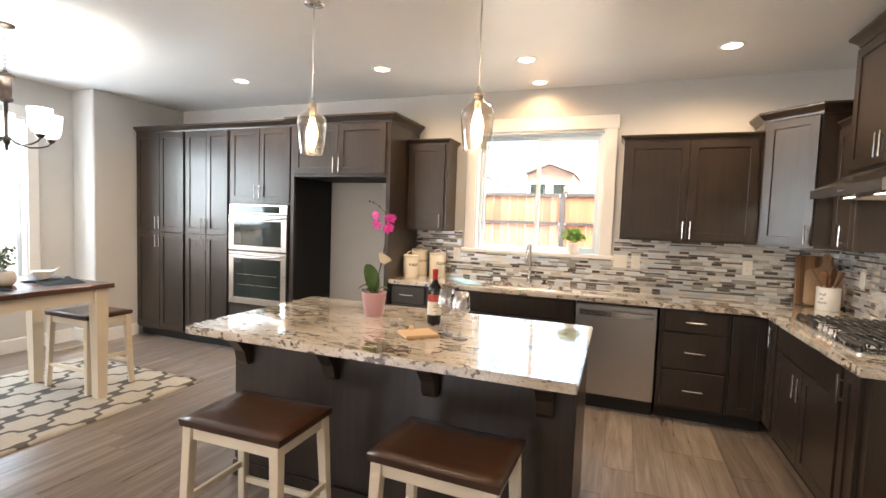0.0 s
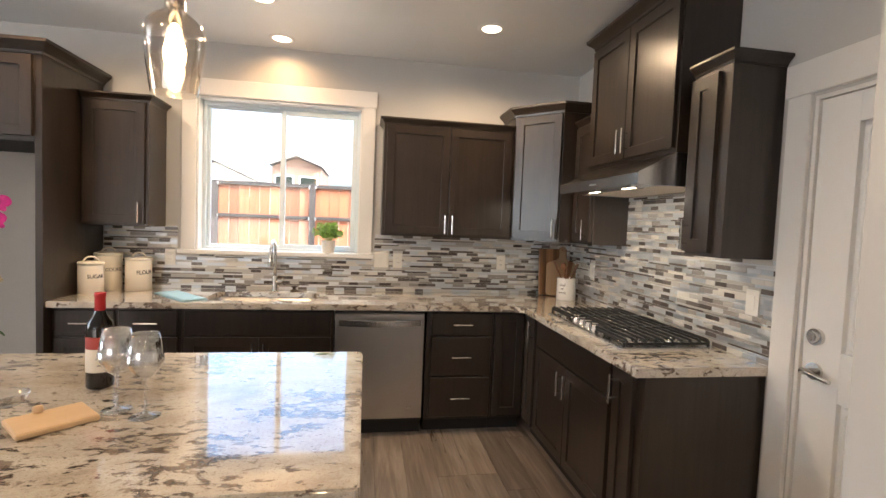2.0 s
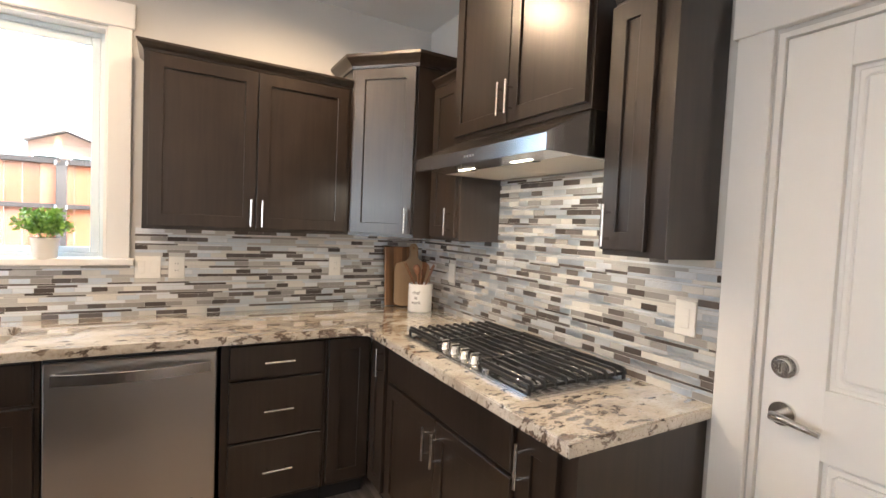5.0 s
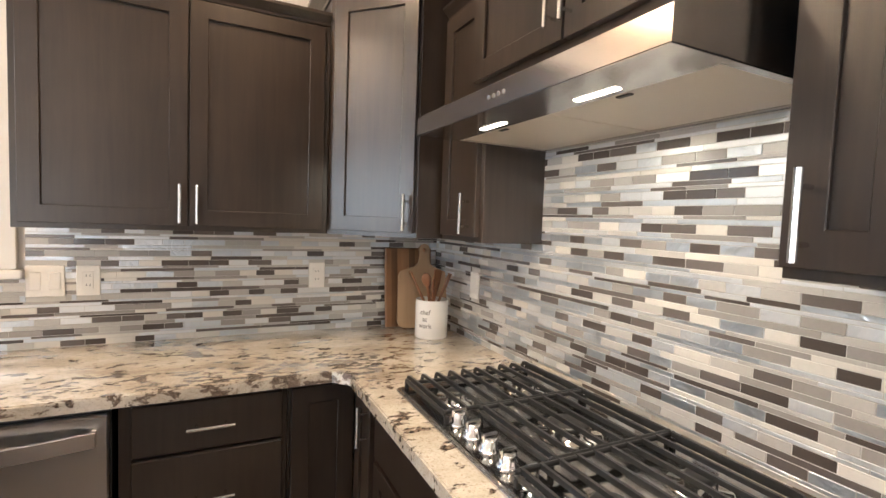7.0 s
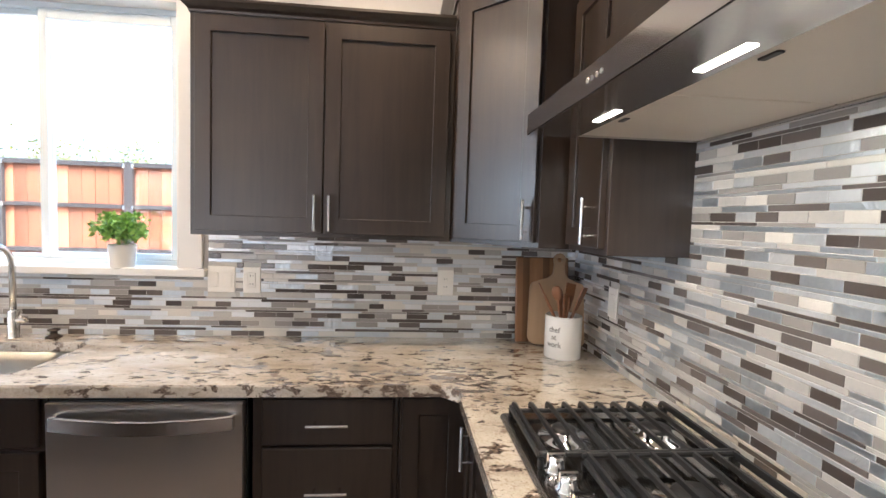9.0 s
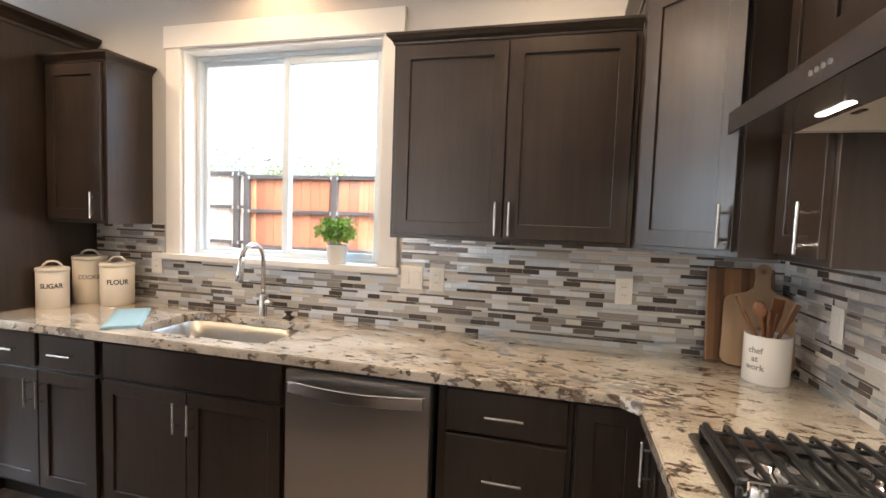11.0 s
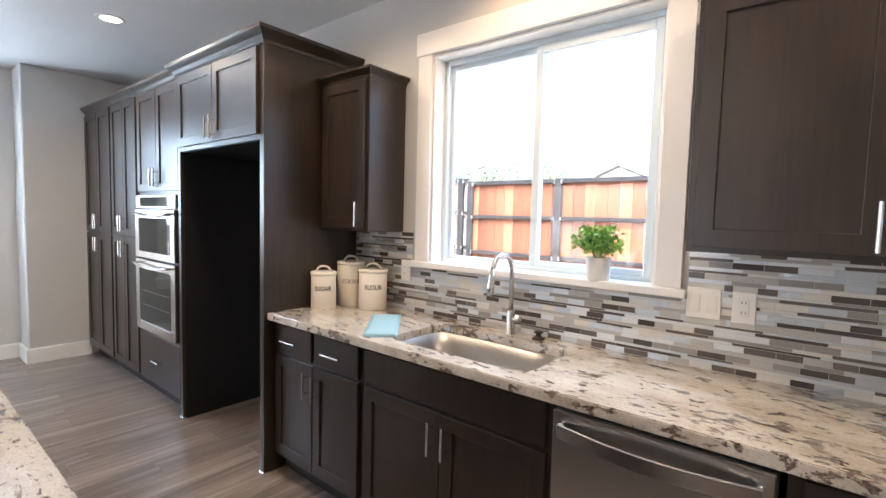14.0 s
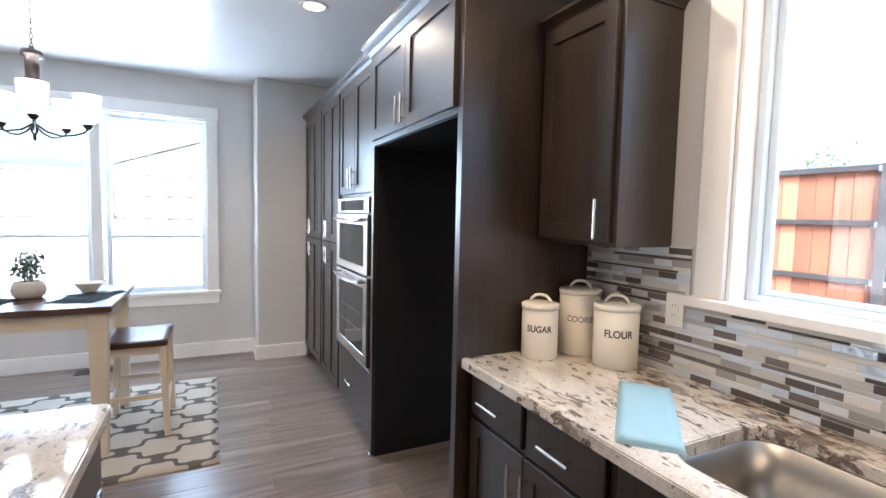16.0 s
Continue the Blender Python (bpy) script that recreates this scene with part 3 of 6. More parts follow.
# white two-panel door
def entry_door():
    # local x runs to world -y, front to world -x
    e = thing("door_1", pose(RX, DOOR1, 0, 0, 0, -90), "white painted two-panel door, closed, beside the cooktop", "door", kind="structure")
    w, h = DOOR1 - DOOR0, DOORZ
    for x0, x1 in ((-0.105, -0.004), (w + 0.004, w + 0.105)):
        b = B()
        box(b, x0, x1, -0.02, 0, 0, h + 0.012, 0.002)
        part("side_casing", b, M_TRIM, e)
    b = B()
    box(b, -0.118, w + 0.107, -0.026, 0, h + 0.012, h + 0.145, 0.003)
    part("head_casing", b, M_TRIM, e)
    b = B()
    for x0, x1 in ((0, 0.016), (w - 0.016, w)):
        box(b, x0, x1, 0, 0.12, 0, h, 0.001)
    box(b, 0.016, w - 0.016, 0, 0.12, h - 0.016, h, 0.001)
    part("jamb", b, M_TRIM, e)
    b = B()
    x0, x1, y = 0.019, w - 0.019, 0.012
    S, zz = 0.150, [(0.008, 0.24), (0.86, 1.05), (1.90, h - 0.019)]
    box(b, x0, x0 + S, y, y + 0.036, 0.008, h - 0.019, 0.001)
    box(b, x1 - S, x1, y, y + 0.036, 0.008, h - 0.019, 0.001)
    for z0, z1 in zz:
        box(b, x0 + S, x1 - S, y, y + 0.036, z0, z1, 0.001)
    leaf = part("door_leaf", b, M_DOORW, e)
    for z0, z1 in ((0.24, 0.86), (1.05, 1.90)):
        b = B()
        box(b, x0 + S, x1 - S, y + 0.022, y + 0.032, z0, z1)
        box(b, x0 + S + 0.010, x1 - S - 0.010, y + 0.017, y + 0.026, z0 + 0.010, z1 - 0.010, 0.004)
        box(b, x0 + S + 0.026, x1 - S - 0.026, y + 0.007, y + 0.020, z0 + 0.026, z1 - 0.026, 0.011)
        part("panel", b, M_DOORW, leaf)
    b = B()
    rod(b, (0.075, 0.012, 1.09), (0.075, -0.004, 1.09), 0.032, 24)
    rod(b, (0.075, -0.004, 1.09), (0.075, -0.016, 1.09), 0.024, 20, 0.02)
    box(b, 0.07, 0.08, -0.024, -0.014, 1.075, 1.105, 0.002)
    part("deadbolt", b, M_NICKEL, leaf, "satin nickel deadbolt")
    b = B()
    rod(b, (0.075, 0.012, 0.955), (0.075, 0.002, 0.955), 0.033, 24)
    rod(b, (0.075, 0.002, 0.955), (0.075, -0.045, 0.955), 0.012, 16)
    tube(b, [(0.07, -0.045, 0.957), (0.10, -0.05, 0.958), (0.14, -0.05, 0.952), (0.185, -0.046, 0.945)], [0.013, 0.011, 0.0095, 0.008])
    part("lever_handle", b, M_NICKEL, leaf, "satin nickel lever handle")


entry_door()

# ---- cabinets ----
# local frame: x along the front, y=0 the face frame, +y to the wall, z up


def shaker(b, x0, x1, z0, z1, y=-0.020, rail=0.058):
    """One frame-and-panel front: chamfered edge, panel set back 9 mm; the front faces -y for y < 0, else +y."""
    t, c = 0.019, 0.0016
    s = 1 if y < 0 else -1
    yf, yb = (y, y + t) if y < 0 else (y + t, y)
    rings = []
    for i, yy in ((0, yb), (0, yf + s * c), (c, yf), (rail - c, yf), (rail, yf + s * c), (rail, yf + s * 0.009)):
        rings.append([b.verts.new((px, yy, pz)) for px, pz in ((x0 + i, z0 + i), (x1 - i, z0 + i), (x1 - i, z1 - i), (x0 + i, z1 - i))])
    for p, q in zip(rings, rings[1:]):
        for k in range(4):
            b.faces.new((p[k], p[(k + 1) % 4], q[(k + 1) % 4], q[k]))
    b.faces.new(rings[-1])
    b.faces.new(rings[0][::-1])
    return b


def pull(parent, x, z, upright, length=0.135, y=-0.020):
    b = B()
    h = length / 2
    yy = y - 0.034
    if upright:
        rod(b, (x, yy, z - h), (x, yy, z + h), 0.0062, 12)
        for s in (-0.62, 0.62):
            rod(b, (x, y, z + s * h), (x, yy, z + s * h), 0.0045, 8)
    else:
        rod(b, (x - h, yy, z), (x + h, yy, z), 0.0062, 12)
        for s in (-0.62, 0.62):
            rod(b, (x + s * h, y, z), (x + s * h, yy, z), 0.0045, 8)
    return part("handle", b, M_NICKEL, parent, "brushed nickel bar pull")


def cabinet(name, m, w, z0, z1, d, fronts, label, toe=0.0, side_lips=True):
    """fronts: (kind, x0, x1, z0, z1, handle), handle: None, 'h' or (x, z) for an upright pull's middle."""
    e = thing(name, m, label, "cabinet")
    b = B()
    zb = z0 + toe
    box(b, 0.0, w, 0.0, d, zb, z1, 0.0015)
    part("body", b, M_CAB, e)
    if toe:
        b = B()
        box(b, 0.002, w - 0.002, 0.06, d - 0.01, z0, zb)
        part("toe_kick", b, M_TOE, e)
    for kind, x0, x1, f0, f1, hd in fronts:
        b = B()
        if kind == "door":
            shaker(b, x0, x1, f0, f1)
            f = part("door", b, M_CAB, e)
        else:
            box(b, x0, x1, -0.020, -0.001, f0, f1, 0.004)
            f = part("drawer", b, M_CAB, e)
        if hd == "h":
            pull(f, (x0 + x1) / 2, (f0 + f1) / 2, False)
        elif hd:
            pull(f, hd[0], hd[1], True)
    return e


CROWN = [(0, 0), (0.006, 0), (0.008, 0.012), (0.020, 0.026), (0.036, 0.040), (0.042, 0.046), (0.042, 0.060), (0, 0.060)]


def crown(e, path, z, big=1.0, name="crown_moulding"):
    b = B()
    sweep(b, path, [(o * big, z + u * big) for o, u in CROWN])
    return part(name, b, M_CAB, e)


UB, UF = 1.372, 0.278   # wall cabinets: bottom, depth to the face frame
UY = BY - UF
# two-door wall cabinet beside the sink window
w2 = 0.985
e = cabinet("wall_cabinet", pose(0.612, UY, 0), w2, UB, 2.195, UF - 0.002,
            [("door", 0.022, w2 / 2 - 0.003, UB + 0.018, 2.178, (w2 / 2 - 0.027, UB + 0.095)), ("door", w2 / 2 + 0.003, w2 - 0.022, UB + 0.018, 2.178, (w2 / 2 + 0.027, UB + 0.095))],
            "dark espresso two-door wall cabinet above the counter")
crown(e, [(0, UF - 0.004), (0, 0), (w2, 0)], 2.19, 0.72)
# single-door wall cabinet beside the fridge panel
x0, w1 = -1.374, 0.415
e = cabinet("wall_cabinet", pose(x0, UY, 0), w1, UB, 2.215, UF - 0.002,
            [("door", 0.022, w1 - 0.022, UB + 0.018, 2.196, (w1 - 0.052, UB + 0.095))], "dark espresso single-door wall cabinet beside the fridge bay")
crown(e, [(0.002, 0), (w1, 0), (w1, UF - 0.004)], 2.205, 0.8)
# diagonal corner cabinet
CX, CY = 0.612 + w2 + 0.003, BY - 0.615
e = thing("corner_wall_cabinet", pose(CX, UY, 0, 0, 0, 0), "dark espresso diagonal corner wall cabinet, taller than its neighbours", "cabinet")
CY = 4.420
DX, UXF = 1.872, 1.978
fx, fy = DX - CX, CY - UY
b = B()
slab(b, [(0, 0), (fx, fy), (RX - CX - 0.003, fy), (RX - CX - 0.003, UF - 0.003), (0, UF - 0.003)], UB, 2.315)
part("body", b, M_CAB, e)
crown(e, [(0, UF - 0.004), (0, 0), (fx, fy), (RX - CX - 0.004, fy)], 2.30, 1.15)
ang, L = math.degrees(math.atan2(fy, fx)), math.hypot(fx, fy)
b = B()
shaker(b, 0.03, L - 0.010, UB + 0.018, 2.29)
dd = part("door", b, M_CAB, e)
dd.matrix_basis = pose(0, 0, 0, 0, 0, ang)
pull(dd, L - 0.036, UB + 0.095, True)

# range wall: local x runs to world -y


def east(y, x):
    return pose(x, y, 0, 0, 0, -90)


w5 = CY - 4.118 - 0.003
e = cabinet("wall_cabinet", east(CY - 0.003, UXF), w5, UB, 2.195, RX - UXF - 0.002,
            [("door", 0.020, w5 - 0.020, UB + 0.018, 2.178, (w5 - 0.062, UB + 0.095))], "narrow dark espresso wall cabinet beside the range hood")
crown(e, [(0.002, 0), (w5 - 0.004, 0)], 2.19, 0.72)
w4, UX4 = 0.230, 1.975
e = cabinet("wall_cabinet", east(3.208, UX4), w4, UB, 2.195, RX - UX4 - 0.002,
            [("door", 0.004, w4 - 0.062, UB + 0.018, 2.165, (0.040, UB + 0.095))], "narrow dark espresso wall cabinet beside the white door")
crown(e, [(0, 0), (w4, 0), (w4, RX - UX4 - 0.004)], 2.185, 0.80)
# tall cabinet over the hood
HX, wh = 1.930, 0.865
e = cabinet("hood_cabinet", east(4.113, HX), wh, 1.852, 2.63, RX - HX - 0.002,
            [("door", 0.014, wh / 2 - 0.003, 1.875, 2.60, (wh / 2 - 0.027, 1.97)), ("door", wh / 2 + 0.003, wh - 0.014, 1.875, 2.60, (wh / 2 + 0.027, 1.97))],
            "tall dark espresso two-door cabinet above the range hood")
crown(e, [(0, RX - HX - 0.004), (0, 0), (wh, 0), (wh, RX - HX - 0.004)], 2.62, 1.15)


# range hood
def range_hood():
    e = thing("range_hood", pose(RX, 4.118, 0, 0, 0, -90), "stainless steel under-cabinet range hood with lit strips", "range hood")
    w, zb = 0.878, 1.695
    X = RX - 1.735   # depth of the lip
    # side profile (out from the wall, z), extruded along the width
    prof = [(0.002, zb), (X, zb), (X, zb + 0.052), (X - 0.012, zb + 0.060), (RX - HX + 0.002, 1.849), (0.002, 1.849)]
    b = B()
    lo = [b.verts.new((0, -o, z)) for o, z in prof]
    hi = [b.verts.new((w, -o, z)) for o, z in prof]
    n = len(prof)
    for i in range(n):
        if i == 0:
            continue
        b.faces.new((lo[i], lo[(i + 1) % n], hi[(i + 1) % n], hi[i]))
    b.faces.new(lo)
    b.faces.new(hi[::-1])
    # underside rim
    for x0, x1, y0, y1 in ((0.002, w - 0.002, -X + 0.002, -X + 0.135), (0.002, w - 0.002, -0.02, -0.004), (0.002, 0.02, -X + 0.135, -0.02), (w - 0.02, w - 0.002, -X + 0.135, -0.02)):
        box(b, x0, x1, y0, y1, zb - 0.002, zb + 0.01)
    body = part("hood_shell", b, M_HOOD, e)
    for x0, x1 in ((0.022, w / 2 - 0.003), (w / 2 + 0.003, w - 0.022)):
        b = B()
        box(b, x0, x1, -X + 0.137, -0.022, zb + 0.002, zb + 0.010, 0.002)
        f = part("filter", b, M_FILTER, e, "beige metal grease filter panel")
        b = B()
        box(b, (x0 + x1) / 2 - 0.018, (x0 + x1) / 2 + 0.018, -X + 0.155, -X + 0.167, zb - 0.001, zb + 0.004, 0.001)
        part("latch", b, M_DARKPL, f)
    for xc in (0.265, 0.633):
        b = B()
        box(b, xc - 0.055, xc + 0.055, -X + 0.095, -X + 0.113, zb - 0.004, zb - 0.001, 0.001)
        part("lamp_strip", b, M_STRIP, e, "lit warm-white lamp strip")
        lamp = bpy.data.lights.new("hood_lamp", "AREA")
        lamp.shape, lamp.size, lamp.size_y, lamp.energy, lamp.color = "RECTANGLE", 0.11, 0.02, 0.34, (1.0, 0.83, 0.60)
        lo_ = new("hood_lamp", lamp)
        lo_.matrix_world = e.matrix_world @ pose(xc, -X + 0.104, zb - 0.006)
    for k in range(4):
        b = B()
        rod(b, (w / 2 - 0.03 + 0.02 * k, -X + 0.001, zb + 0.026), (w / 2 - 0.03 + 0.02 * k, -X - 0.0015, zb + 0.026), 0.005, 12)
        part("button", b, M_STEELV, e)
    return e


range_hood()

# base cabinets under the window wall
BF = BY - 4.41
BYF = 4.41
D0, D1 = 0.70, 0.858
DT = 0.685


def base(x0, x1, fronts, label, z1=0.874, name="base_cabinet"):
    fr = [(k, a - x0, c - x0, f0, f1, (h[0] - x0, h[1]) if isinstance(h, tuple) else h) for k, a, c, f0, f1, h in fronts]
    return cabinet(name, pose(x0, BYF, 0), x1 - x0, 0, z1, BF - 0.004, fr, label, 0.10)


base(-1.372, -0.640, [("drawer", -1.352, -1.022, D0, D1, "h"), ("drawer", -0.998, -0.660, D0, D1, "h"),
                      ("door", -1.352, -1.012, 0.125, DT, (-1.045, 0.585)), ("door", -1.006, -0.660, 0.125, DT, (-0.972, 0.585))], "dark espresso base cabinet with two drawers over two doors")
base(-0.638, 0.308, [("drawer", -0.618, 0.290, D0, D1, None), ("door", -0.618, -0.167, 0.125, DT, (-0.200, 0.585)), ("door", -0.161, 0.290, 0.125, DT, (-0.128, 0.585))], "dark espresso sink base cabinet with two doors", 0.68, "sink_cabinet")
# the frame round the sink bowl, in front of it
b = B()
box(b, -0.638, 0.308, BYF, BYF + 0.02, 0.681, 0.874, 0.001)
e_sk = bpy.data.objects["sink_cabinet"]
fr_ = part("front_rail", b, M_CAB, e_sk)
fr_.matrix_basis = pose(0.0, -BYF, 0) @ pose(0.638, 0, 0)
base(0.935, 1.412, [("drawer", 0.968, 1.396, D0, D1, "h"), ("drawer", 0.968, 1.396, 0.412, 0.690, "h"), ("drawer", 0.968, 1.396, 0.122, 0.402, "h")], "dark espresso base cabinet with three drawers")
base(1.414, 1.645, [("door", 1.425, 1.640, 0.122, D1, None)], "dark espresso corner base panel beside the drawers", name="corner_base_cabinet")

# base cabinets under the cooktop: local x runs to world -y from the inner corner
BXF = 1.655


def base_e(y0, y1, fronts, label, z1=0.874, name="base_cabinet"):
    fr = [(k, y0 - a, y0 - c, f0, f1, (y0 - h[0], h[1]) if isinstance(h, tuple) else h) for k, a, c, f0, f1, h in fronts]
    return cabinet(name, east(y0, BXF), y0 - y1, 0, z1, RX - BXF - 0.004, fr, label, 0.10)


base_e(4.388, 4.166, [("door", 4.360, 4.190, 0.122, D1, (4.215, 0.77))], "narrow dark espresso base cabinet in the corner")
base_e(4.164, 3.196, [("drawer", 4.145, 3.212, D0, D1, None), ("door", 4.145, 3.682, 0.122, DT, (3.715, 0.585)), ("door", 3.676, 3.212, 0.122, DT, (3.643, 0.585))], "dark espresso two-door base cabinet under the cooktop")
base_e(3.194, 2.965, [("door", 3.180, 3.020, 0.122, D1, (3.150, 0.76))], "narrow dark espresso base cabinet at the end of the counter")

# tall cabinets
PYF, FYF = 4.362, 4.335
TZ = 2.365


def tall(x0, x1, yf, fronts, label, name, z0=0.0, z1=TZ, toe=0.10, d=None):
    fr = [(k, a - x0, c - x0, f0, f1, (h[0] - x0, h[1]) if isinstance(h, tuple) else h) for k, a, c, f0, f1, h in fronts]
    return cabinet(name, pose(x0, yf, 0), x1 - x0, z0, z1, d or BY - yf - 0.004, fr, label, toe)


PS = 1.235
for x0, x1 in ((JX + 0.003, -3.922), (-3.920, -3.290)):
    mx = (x0 + x1) / 2
    e = tall(x0, x1, PYF, [("door", x0 + 0.018, mx - 0.002, PS + 0.006, TZ - 0.02, (mx - 0.030, PS + 0.105)), ("door", mx + 0.002, x1 - 0.018, PS + 0.006, TZ - 0.02, (mx + 0.030, PS + 0.105)),
                               ("door", x0 + 0.018, mx - 0.002, 0.122, PS - 0.006, (mx - 0.030, PS - 0.105)), ("door", mx + 0.002, x1 - 0.018, 0.122, PS - 0.006, (mx + 0.030, PS - 0.105))],
             "dark espresso tall pantry cabinet with four doors", "pantry_cabinet")
    crown(e, [(0.001, 0), (x1 - x0 - 0.001, 0)], TZ - 0.01, 1.15)
x0, x1 = -3.288, -2.482
mx = (x0 + x1) / 2
e = tall(x0, x1, PYF, [("door", x0 + 0.02, mx - 0.002, 1.60, TZ - 0.02, (mx - 0.032, 1.70)), ("door", mx + 0.002, x1 - 0.02, 1.60, TZ - 0.02, (mx + 0.032, 1.70)),
                           ("drawer", x0 + 0.02, x1 - 0.02, 0.122, 0.50, "h")], "dark espresso tall oven cabinet", "oven_cabinet")
crown(e, [(0.001, 0), (x1 - x0 - 0.001, 0)], TZ - 0.01, 1.15)
# fridge bay: two side panels and the cabinet over it
x0, x1 = -2.440, -1.416
mx = (x0 + x1) / 2
e = thing("fridge_surround", pose(x0, FYF, 0), "dark espresso surround of an empty fridge bay with doors above", "cabinet")
for a, c in ((-0.040, 0.0), (x1 - x0, x1 - x0 + 0.040)):
    b = B()
    box(b, a, c, 0, BY - FYF - 0.004, 0.0, TZ, 0.0015)
    part("side_panel", b, M_CAB, e)
    b = B()
    box(b, a - 0.004, c + 0.004, -0.006, 0.03, 0.0, 0.012, 0.002)
    part("foot", b, M_NICKEL, e)
b = B()
box(b, 0.001, x1 - x0 - 0.001, 0.001, BY - FYF - 0.004, 1.858, TZ)
ub = part("upper_box", b, M_CAB, e)
# thin black sheets put in for the bay's shade, over the espresso panels
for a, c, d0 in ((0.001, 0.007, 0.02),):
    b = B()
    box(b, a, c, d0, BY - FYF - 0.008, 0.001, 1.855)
    part("shade_sheet", b, M_BAYSHADE, e, "near-black sheet standing in for the shade in the empty bay")
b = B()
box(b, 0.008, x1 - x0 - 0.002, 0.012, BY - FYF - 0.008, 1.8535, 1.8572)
part("top_shade_sheet", b, M_BAYSHADE, e)
w = x1 - x0
for a, c, hx in ((0.005, w / 2 - 0.002, w / 2 - 0.032), (w / 2 + 0.002, w - 0.005, w / 2 + 0.032)):
    b = B()
    shaker(b, a, c, 1.885, TZ - 0.02)
    f = part("door", b, M_CAB, e)
    pull(f, hx, 1.965, True)
crown(e, [(-0.04, 0.05), (-0.04, 0), (w + 0.04, 0), (w + 0.04, BY - FYF - 0.004)], TZ - 0.01, 1.3)


# wall oven with microwave
def wall_oven():
    e = thing("wall_oven", pose(-3.262, PYF, 0.518), "stainless steel microwave and wall oven combination, built in", "oven")
    w, h = 0.754, 1.055
    b = B()
    box(b, 0, w, -0.012, -0.001, 0, h, 0.002)
    part("trim_frame", b, M_DARKPL, e)
    b = B()
    box(b, 0.004, w - 0.004, -0.036, -0.013, 0.955, h - 0.002, 0.003)
    cp = part("control_panel", b, M_STEEL, e)
    b = B()
    box(b, 0.10, w - 0.10, -0.039, -0.0365, 0.968, h - 0.016, 0.001)
    part("display", b, M_BLACKG, cp)

    def unit(z0, z1, name, gx, gz0, gz1):
        b = B()
        for q in ((0.004, gx, z0, z1), (w - gx, w - 0.004, z0, z1), (gx, w - gx, z0, gz0), (gx, w - gx, gz1, z1)):
            box(b, q[0], q[1], -0.045, -0.013, q[2], q[3], 0.003)
        d = part(name, b, M_STEEL, e)
        b = B()
        box(b, gx - 0.001, w - gx + 0.001, -0.042, -0.030, gz0 - 0.001, gz1 + 0.001)
        part("glass", b, M_BLACKG, d)
        b = B()
        zz = z1 - 0.028
        pts = [(0.05 + (w - 0.10) * i / 14, -0.075 - 0.018 * math.sin(math.pi * i / 14), zz - 0.02 * math.sin(math.pi * i / 14)) for i in range(15)]
        tube(b, pts, 0.0085, 10)
        for x in (0.055, w - 0.055):
            rod(b, (x, -0.045, zz), (x, -0.077, zz), 0.009, 10)
        part("handle", b, M_NICKEL, d)
        return d

    unit(0.575, 0.945, "microwave_door", 0.072, 0.625, 0.880)
    d = unit(0.008, 0.560, "oven_door", 0.072, 0.078, 0.488)
    b = B()
    for k in range(2):
        box(b, 0.12, w - 0.12, -0.0424, -0.0418, 0.21 + 0.11 * k, 0.213 + 0.11 * k)
    part("oven_rack", b, M_NICKEL, d)
    b = B()
    rod(b, (w / 2, -0.0455, 0.05), (w / 2, -0.047, 0.05), 0.012, 16)
    part("badge", b, M_NICKEL, d)


wall_oven()


# dishwasher
def dishwasher():
    e = thing("dishwasher", pose(0.316, 4.405, 0), "stainless steel dishwasher with bowed bar handle", "dishwasher")
    w = 0.604
    b = B()
    box(b, 0.0, w, 0.0, 0.55, 0.10, 0.862)
    part("tub", b, M_DARKPL, e)
    b = B()
    box(b, 0.003, w - 0.003, -0.028, -0.001, 0.125, 0.852, 0.005)
    d = part("door_panel", b, M_STEELV, e)
    b = B()
    n = 18
    bow = [0.004 + 0.040 * math.sin(math.pi * i / n) for i in range(n + 1)]
    for i in range(n):
        xa, xb = 0.03 + (w - 0.06) * i / n, 0.03 + (w - 0.06) * (i + 1) / n
        ya, yb = -0.050 - bow[i], -0.050 - bow[i + 1]
        vs = [b.verts.new(p) for p in ((xa, ya, 0.772), (xb, yb, 0.772), (xb, yb, 0.814), (xa, ya, 0.814), (xa, ya + 0.012, 0.772), (xb, yb + 0.012, 0.772), (xb, yb + 0.012, 0.814), (xa, ya + 0.012, 0.814))]
        for f in ((0, 1, 2, 3), (7, 6, 5, 4), (3, 2, 6, 7), (0, 4, 5, 1)):
            b.faces.new([vs[k] for k in f])
    for xa in (0.03, w - 0.042):
        box(b, xa, xa + 0.012, -0.052, -0.026, 0.774, 0.812)
    bmesh.ops.remove_doubles(b, verts=b.verts[:], dist=1e-5)
    part("handle", b, M_STEEL, d)
    b = B()
    rod(b, (w - 0.095, -0.028, 0.20), (w - 0.095, -0.030, 0.20), 0.012, 16)
    part("badge", b, M_NICKEL, d)
    b = B()
    box(b, 0.004, w - 0.004, 0.045, 0.06, 0.0, 0.10)
    part("kick_plate", b, M_TOE, e)


dishwasher()


# ---- worktops ----
def rounded(x0, x1, y0, y1, r, n=6):
    pts = []
    for cx, cy, a in ((x1 - r, y0 + r, -90), (x1 - r, y1 - r, 0), (x0 + r, y1 - r, 90), (x0 + r, y0 + r, 180)):
        for i in range(n + 1):
            t = radians(a + 90 * i / n)
            pts.append((cx + r * math.cos(t), cy + r * math.sin(t)))
    return pts


